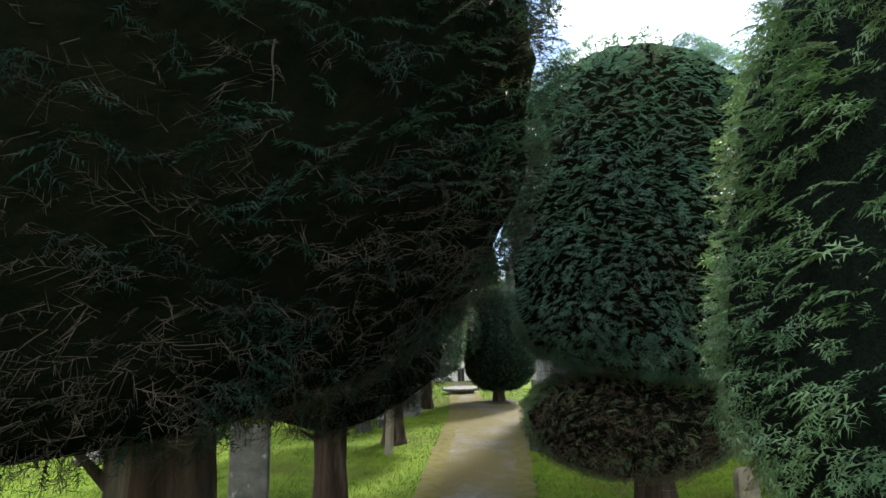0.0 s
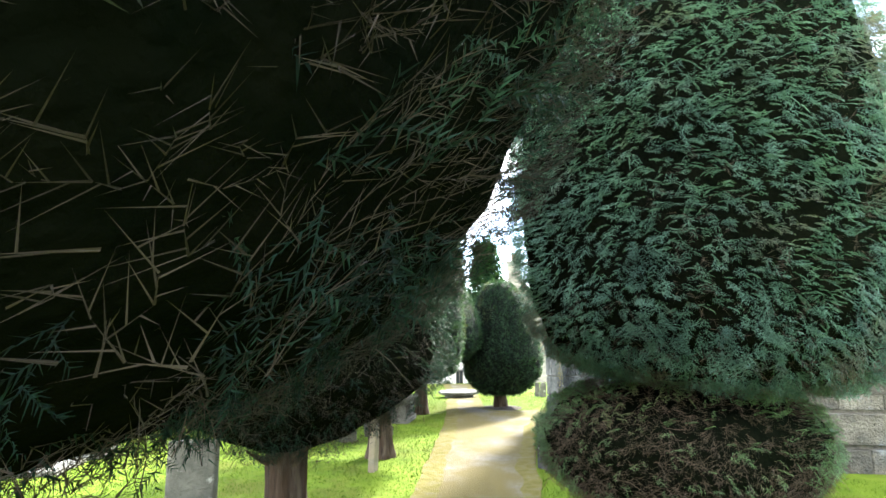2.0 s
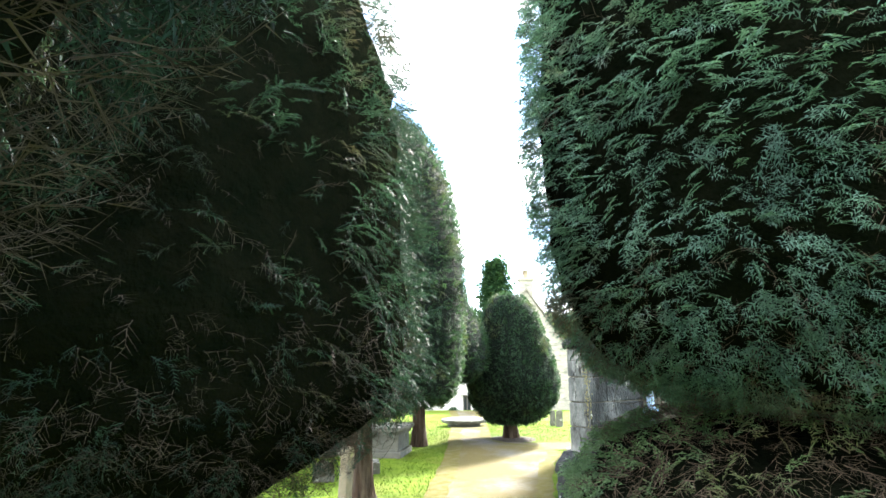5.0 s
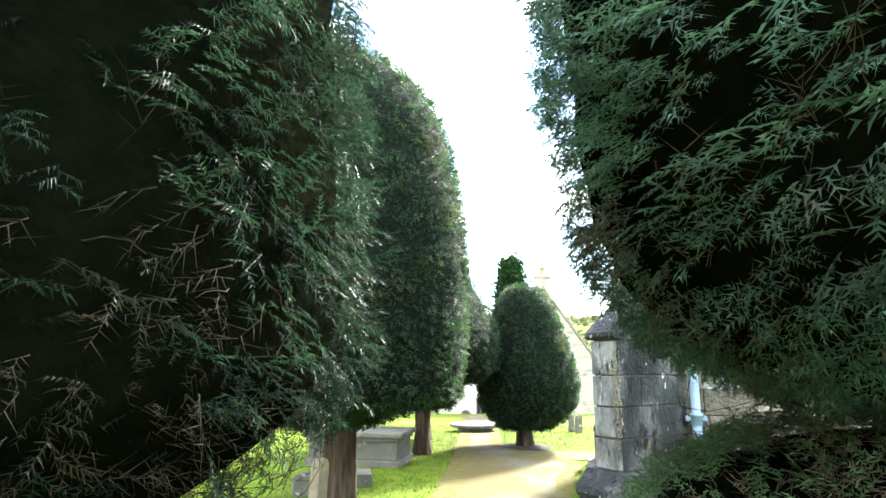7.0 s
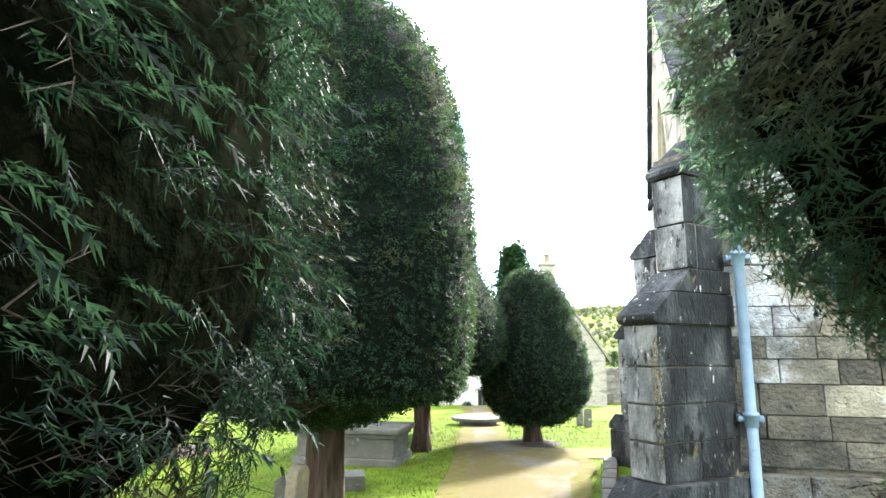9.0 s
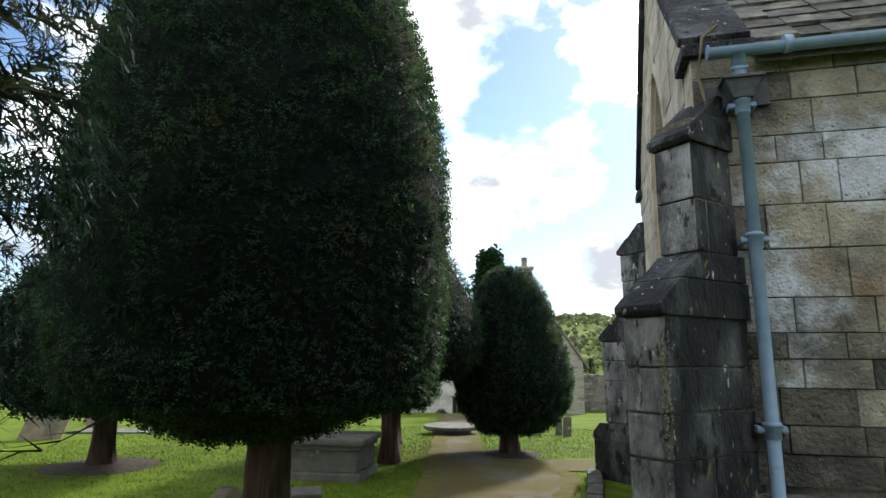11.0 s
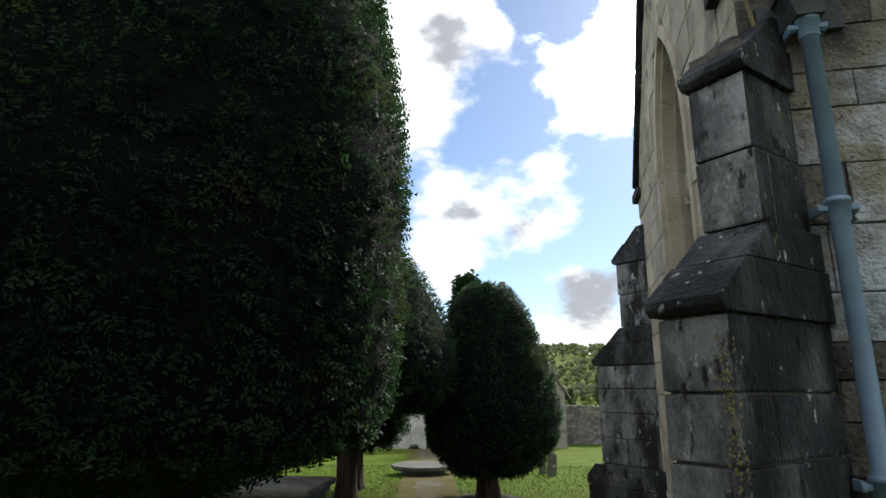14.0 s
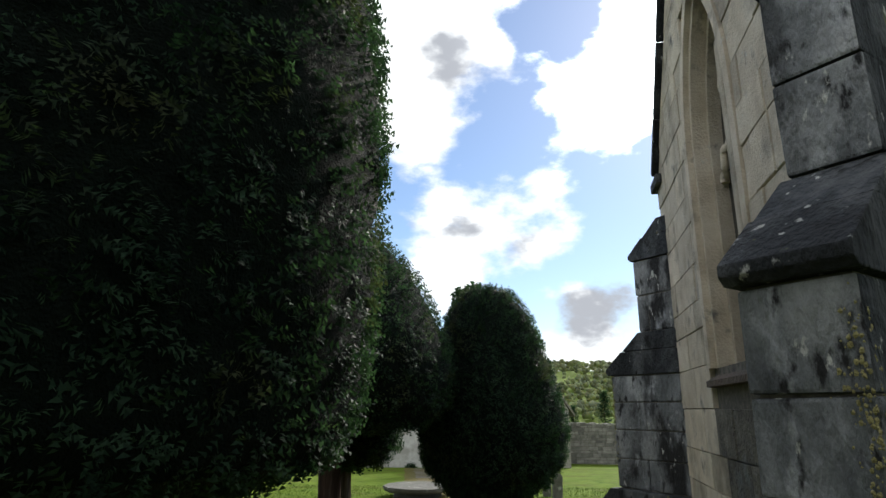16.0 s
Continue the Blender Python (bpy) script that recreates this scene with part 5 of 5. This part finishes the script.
# ---------------------------------------------------------------- tombs and stones


def headstone(x, y, w, h, d, rz, lean, label, shape="round", mat=None):
    g = ground_z(x, y)
    bm = bmesh.new()
    pts = [(-w / 2, -0.1)]
    if shape == "round":
        pts += [(-w / 2, h - w * 0.38)] + [(-math.cos(math.pi * k / 10) * w / 2, h - w * 0.38 + math.sin(math.pi * k / 10) * w * 0.38) for k in range(1, 10)] + [(w / 2, h - w * 0.38)]
    elif shape == "shouldered":
        pts += [(-w / 2, h * 0.84), (-w * 0.36, h * 0.86)] + [(-math.cos(math.pi * k / 8) * w * 0.33, h * 0.88 + math.sin(math.pi * k / 8) * h * 0.12) for k in range(0, 9)] + [(w * 0.36, h * 0.86), (w / 2, h * 0.84)]
    else:
        pts += [(-w / 2, h), (w / 2, h)]
    pts.append((w / 2, -0.1))
    add_prism(bm, pts, -d / 2, d / 2, min(0.02, d * 0.2))
    roughen(bm, 0.008, 8, x)
    ob = part("headstone", bm, mat or HEADSTONE)
    ob.matrix_world = pose(x, y, g, lean[0], lean[1], rz)
    return tagged(ob, label, "gravestone", "gravestones in the churchyard")


headstone(-2.05, 4.40, 0.44, 0.86, 0.12, 6, (-2, 0), "tall upright grey headstone under a yew", "flat", TOMB)
headstone(-5.3, 7.95, 0.42, 0.52, 0.10, 25, (-6, 3), "small pale tilted headstone on the lawn", "shouldered", TOMB)
headstone(-0.90, 7.12, 0.20, 0.78, 0.09, 84, (2, 3), "round-topped lichened headstone beside a yew trunk", "round", HEADSTONE)
headstone(3.45, 4.5, 0.26, 0.34, 0.10, 10, (-4, 3), "low pink-brown headstone half hidden by a yew", "round", HEADSTONE)
headstone(2.16, 17.2, 0.14, 0.40, 0.09, 15, (0, 0), "small dark footstone on the lawn", "round", TOMB)
headstone(2.30, 16.9, 0.17, 0.42, 0.09, 12, (0, 2), "small dark round-topped footstone on the lawn", "round", TOMB)
headstone(-7.75, 14.5, 0.70, 0.85, 0.14, 18, (-10, 14), "pink-brown headstone leaning over on the lawn", "shouldered")
headstone(-8.1, 16.6, 0.40, 0.60, 0.12, 30, (-4, 8), "narrow sandy headstone leaning slightly", "flat")
headstone(-9.3, 18.4, 0.60, 0.55, 0.14, 10, (0, 0), "low squared headstone far across the lawn", "flat")
headstone(-1.75, 9.3, 0.30, 0.28, 0.10, 10, (-5, 0), "low worn headstone half sunk in grass", "round", TOMB)


def ledger(x, y, w, l, h, rz, label):
    bm = bmesh.new()
    add_box(bm, -w / 2, w / 2, -l / 2, l / 2, -0.05, h, 0.02)
    roughen(bm, 0.008, 5, x)
    ob = part("ledger_stone", bm, TOMB)
    ob.matrix_world = pose(x, y, ground_z(x, y), 0, 0, rz)
    return tagged(ob, label, "gravestone", "flat grave slabs")


ledger(-5.6, 7.4, 0.7, 1.4, 0.06, 12, "flat pale grave slab lying in the grass")
ledger(-7.2, 15.9, 1.6, 0.7, 0.05, 5, "flat grey grave slab lying in the grass")
ledger(-1.35, 11.2 - 1.2, 0.5, 0.4, 0.16, 15, "low grey block of stone in the grass")


def chest_tomb(x, y, l, w, h, rz, label):
    t = thing("chest_tomb", x, y, ground_z(x, y), rz, label, "tomb")
    bm = bmesh.new()
    add_box(bm, -l / 2 - 0.06, l / 2 + 0.06, -w / 2 - 0.06, w / 2 + 0.06, -0.1, 0.10, 0.02)
    roughen(bm, 0.008, 6, 1)
    part("base", bm, TOMB, t)
    bm = bmesh.new()
    add_box(bm, -l / 2, l / 2, -w / 2, w / 2, 0.10, h - 0.09, 0.012)
    part("body", bm, TOMB, t)
    for s in (-1, 1):
        bm = bmesh.new()
        add_box(bm, s * (l / 2 - 0.09) - 0.10, s * (l / 2 - 0.09) + 0.10, -w / 2 - 0.018, w / 2 + 0.018, 0.104, h - 0.094, 0.012)
        part("pilaster", bm, TOMB, t)
    bm = bmesh.new()
    add_box(bm, -l / 2 - 0.10, l / 2 + 0.10, -w / 2 - 0.10, w / 2 + 0.10, h - 0.03, h + 0.05, 0.025)
    add_box(bm, -l / 2 - 0.05, l / 2 + 0.05, -w / 2 - 0.05, w / 2 + 0.05, h - 0.09, h - 0.03, 0.02)
    roughen(bm, 0.006, 6, 3)
    part("lid", bm, TOMB, t, "thick overhanging stone lid")
    return t


chest_tomb(-1.70, 11.75, 1.42, 0.8, 0.46, -4, "grey lichened chest tomb with an overhanging lid")


def table_tomb():
    t = thing("table_tomb", -0.18, 17.0, ground_z(-0.18, 17.0), 3, "low round table tomb with a broad flat slab", "tomb")
    for name, r0, r1, z0, z1 in (("base", 0.46, 0.42, -0.1, 0.11), ("slab", 0.60, 0.63, 0.11, 0.19)):
        bm = bmesh.new()
        add_tube(bm, [(0, 0, z0), (0, 0, z0 + 0.01), (0, 0, z1 - 0.02), (0, 0, z1)], [r0 - 0.02, r0, r1, r1 - 0.02], 28)
        roughen(bm, 0.008, 5, z0)
        part(name, bm, TOMB, t)


table_tomb()


def kerb_stone(x, y, l, rz):
    bm = bmesh.new()
    add_box(bm, -0.09, 0.09, -l / 2, l / 2, -0.1, 0.10, 0.025)
    roughen(bm, 0.012, 6, y)
    ob = part("kerb_stone", bm, TOMB)
    ob.matrix_world = pose(x, y, ground_z(x, y), 0, 0, rz)
    tagged(ob, "rough grey kerb stone edging the path", "kerb", "kerb stones beside the path")


for i, (x, y, l) in enumerate([(1.52, 9.1, 0.5), (1.60, 9.65, 0.5), (1.68, 10.2, 0.5), (1.77, 10.75, 0.5), (1.86, 11.3, 0.48), (1.94, 11.8, 0.4)]):
    kerb_stone(x + 0.06, y, l, -9 + (i % 3 - 1) * 3)


def soil_patch(x, y, r, label):
    bm = bmesh.new()
    rings = []
    for k in range(7):
        q = r * k / 6
        rings.append([bm.verts.new((x + q * math.cos(6.28 * s / 26) * (1 + 0.2 * noise.noise(Vector((s * 0.9, k * 0.2, x)))),
                                    y + q * math.sin(6.28 * s / 26), 0)) for s in range(26)])
    for a, b in zip(rings, rings[1:]):
        for s in range(26):
            bm.faces.new((a[s], a[(s + 1) % 26], b[(s + 1) % 26], b[s]))
    for v in bm.verts:
        d = math.hypot(v.co.x - x, v.co.y - y) / r
        v.co.z = ground_z(v.co.x, v.co.y) + 0.05 * (1 - min(1, d) ** 2) - 0.004 + 0.03 * noise.noise(v.co * 4) * (1 - min(1, d))
    bmesh.ops.recalc_face_normals(bm, faces=bm.faces)
    tagged(part("bare_soil", bm, SOIL), label, "soil", kind="structure")


soil_patch(-0.89, 3.6, 0.8, "bare brown soil under a yew")
soil_patch(-4.85, 12.0, 0.8, "bare brown soil and needles under a yew")
soil_patch(0.97, 13.85, 0.55, "bare brown soil round a yew trunk")

# ---------------------------------------------------------------- beyond the churchyard


def cottage():
    g = -1.1
    t = thing("cottage", 0, 27, g, 0, "pale stone cottage with a steep gable and chimney behind the churchyard", "house")
    bm = bmesh.new()
    add_prism(bm, [(-0.05, 0), (4.25, 0), (4.25, 1.58 - g), (2.1, 4.75 - g), (-0.05, 1.58 - g)], 0, 6)
    part("gable_wall", bm, COTTAGE, t)
    bm = bmesh.new()
    for s in (-1, 1):
        a = [(2.1, 4.80 - g), (2.1 + s * 2.35, 1.33 - g), (2.1 + s * 2.35, 1.43 - g), (2.1, 4.92 - g)]
        add_prism(bm, a, -0.08, 6.1)
    part("roof", bm, ROOFTILE, t, "steep stone-tiled roof")
    bm = bmesh.new()
    add_box(bm, 1.80, 2.40, 0.1, 0.7, 4.0 - g, 5.25 - g, 0.02)
    add_box(bm, 1.74, 2.46, 0.04, 0.76, 5.25 - g, 5.35 - g, 0.02)
    part("chimney", bm, COTTAGE, t)
    bm = bmesh.new()
    add_tube(bm, [(2.1, 0.4, 5.35 - g), (2.1, 0.4, 5.5 - g), (2.1, 0.4, 5.75 - g)], [0.13, 0.11, 0.12], 12)
    part("chimney_pot", bm, TERRACOTTA, t)
    # low wing nearer the path, with a window
    bm = bmesh.new()
    add_box(bm, -4.5, -0.76, -0.4, 4, 0, 2.9)
    add_box(bm, -0.42, -0.06, -0.4, 4, 0, 2.9)
    add_box(bm, -0.76, -0.42, -0.4, 4, 0, -0.5 - g)
    add_box(bm, -0.76, -0.42, -0.4, 4, 0.28 - g, 2.9)
    part("wing_wall", bm, RENDER_WALL, t)
    bm = bmesh.new()
    add_prism(bm, [(-4.7, 2.9), (0.1, 2.9), (-0.4, 4.4), (-4.2, 4.4)], -0.6, 4.2)
    part("wing_roof", bm, ROOFTILE, t)
    w = new("window")
    w.parent = t
    w["label"] = "small dark mullioned cottage window with a stone hood"
    bm = bmesh.new()
    for x in (-0.76, -0.61, -0.46):
        add_box(bm, x, x + 0.04, -0.40, -0.30, -0.5 - g, 0.28 - g)
    add_box(bm, -0.76, -0.42, -0.40, -0.30, 0.22 - g, 0.28 - g)
    part("frame", bm, DARKWOOD, w)
    bm = bmesh.new()
    add_box(bm, -0.75, -0.43, -0.32, -0.31, -0.49 - g, 0.27 - g)
    part("pane", bm, GLASS, w)
    bm = bmesh.new()
    add_box(bm, -0.92, -0.30, -0.50, -0.395, 0.32 - g, 0.40 - g, 0.01)
    add_box(bm, -0.92, -0.85, -0.50, -0.395, 0.20 - g, 0.32 - g, 0.01)
    part("hood", bm, RENDER_WALL, w)
    return t


cottage()


def shrub(x, y, z, r, label):
    t = thing("shrub", x, y, z, 0, label, "shrub", "shrubs by the cottage")
    prof = [(0.0, 0.05), (0.05, r * 0.7), (r * 0.6, r), (r * 1.2, r * 0.7), (r * 1.5, 0.05)]
    c = new("leaves", crown_mesh("leaves", prof, 700, 0.10, YEW_FAR, int(abs(x * 100)), COARSE, 0.08, 0.1, 0.1))
    c.parent = t


shrub(-1.15, 26.3, ground_z(-1, 26.3) - 0.35, 0.30, "dark shrub against the cottage wall")
shrub(-0.55, 26.2, ground_z(-1, 26.2) - 0.35, 0.20, "small dark shrub under the cottage window")
shrub(-0.2, 26.0, ground_z(-1, 26.0) - 0.35, 0.24, "low dark shrub by the cottage door")


def boundary_wall():
    """A rubble wall: backing and stones in rough courses."""
    t = thing("boundary_wall", 0, 30, 0, 0, "grey rubble boundary wall of the churchyard", "wall", kind="structure")
    bm = bmesh.new()
    add_box(bm, 4.25, 40, 0.06, 0.5, -1.2, 0.95)
    part("backing", bm, MORTAR, t)
    rng = random.Random(31)
    bm = bmesh.new()
    z = -0.9
    while z < 0.93:
        h = rng.uniform(0.09, 0.17)
        x = 4.25
        while x < 14:
            w = rng.uniform(0.14, 0.42)
            d = rng.uniform(-0.02, 0.02)
            add_box(bm, x + 0.008, x + w - 0.008, d, 0.1, z + 0.008, z + h - 0.008)
            x += w
        z += h
    s = part("wall_stones", bm, RUBBLE, t)
    s["kind"] = "stuff"
    bm = bmesh.new()
    x = 4.25
    while x < 14:
        w = rng.uniform(0.12, 0.25)
        add_box(bm, x, x + w - 0.01, -0.02, 0.5, 0.96, 1.03 + rng.uniform(0, 0.06), 0.01)
        x += w
    part("coping", bm, RUBBLE, t)


boundary_wall()


def conifer(x, y, z, h, r, count, label, ragged=0.15):
    rng = np.random.default_rng(int(h * 100) + int(x * 10))
    t = thing("conifer", x, y, z, 0, label, "tree", "dark conifers beyond the churchyard")
    bm = bmesh.new()
    add_tube(bm, [(0, 0, -0.3), (0, 0, h * 0.5), (0, 0, h * 0.97)], [r * 0.16, r * 0.09, 0.01], 8)
    part("trunk", bm, BARK, t)
    k = rng.random(count) ** 0.7
    a = rng.uniform(0, 6.283, count)
    tier = 1 + ragged * np.sin(k * 40 + 2 * np.cos(a * 2)) + rng.normal(0, ragged * 0.5, count)
    rr = r * (1 - k ** 1.3) ** 0.8 * tier * np.sqrt(rng.uniform(0.25, 1, count))
    p = np.stack((rr * np.cos(a), rr * np.sin(a), 0.06 * h + k * h * 0.94), 1)
    way = np.stack((np.cos(a), np.sin(a), np.full(count, 0.25)), 1) + rng.normal(0, 0.35, (count, 3))
    v, f = scatter(COARSE, p, way, rng.normal(0, 0.3, (count, 3)) + np.array([0, 0, 1]), h * 0.06 * rng.uniform(0.6, 1.4, count))
    c = new("crown", mesh_from_arrays("crown", v, f, [CONIFER]))
    c.parent = t


conifer(0.74, 36.0, -0.9, 8.4, 1.55, 3500, "tall dark spruce behind the cottage", 0.22)
conifer(1.9, 37.5, -0.9, 6.2, 1.2, 1200, "dark spruce beside a taller one", 0.22)
conifer(9.5, 45.0, -1.1, 3.8, 0.42, 900, "slim dark cypress in a garden", 0.05)
conifer(7.7, 46.0, -1.1, 2.9, 0.36, 700, "short slim dark cypress in a garden", 0.05)
conifer(10.6, 46.0, -1.1, 2.6, 0.6, 700, "small rounded conifer in a garden", 0.1)


def far_woods():
    """Woods on the hill: many uneven leafy clumps, far beyond the wall."""
    rng = np.random.default_rng(8)
    bm = bmesh.new()
    bmesh.ops.create_icosphere(bm, subdivisions=1, radius=1)
    tv = np.array([v.co[:] for v in bm.verts])
    tf = np.array([[v.index for v in f.verts] for f in bm.faces])
    bm.free()
    V, F, n = [], [], 0
    while len(V) < 5000:
        y = rng.choice([rng.uniform(96, 130), rng.uniform(120, 220), rng.uniform(200, 320)])
        x = rng.uniform(-0.25, 0.42) * y
        field = noise.noise(Vector((x * 0.03, y * 0.02, 3.0)))
        if field > 0.12 and y < 250:
            continue
        size = rng.uniform(0.20, 0.55) * (1 + y / 240)
        top = ground_z(x, y) + rng.uniform(0.2, 1.0) * (1.5 + y / 90)
        v = tv * (1 + rng.normal(0, 0.38, len(tv)))[:, None] * size + np.array([x, y, top])
        V.append(v), F.append(tf + n)
        n += len(tv)
    me = mesh_from_arrays("hillside_woods", np.concatenate(V), np.concatenate(F), [HILLWOOD])
    tagged(new("hillside_woods", me), "autumn-tinged woods and hedges on the far hillside", "woodland", kind="stuff")


far_woods()
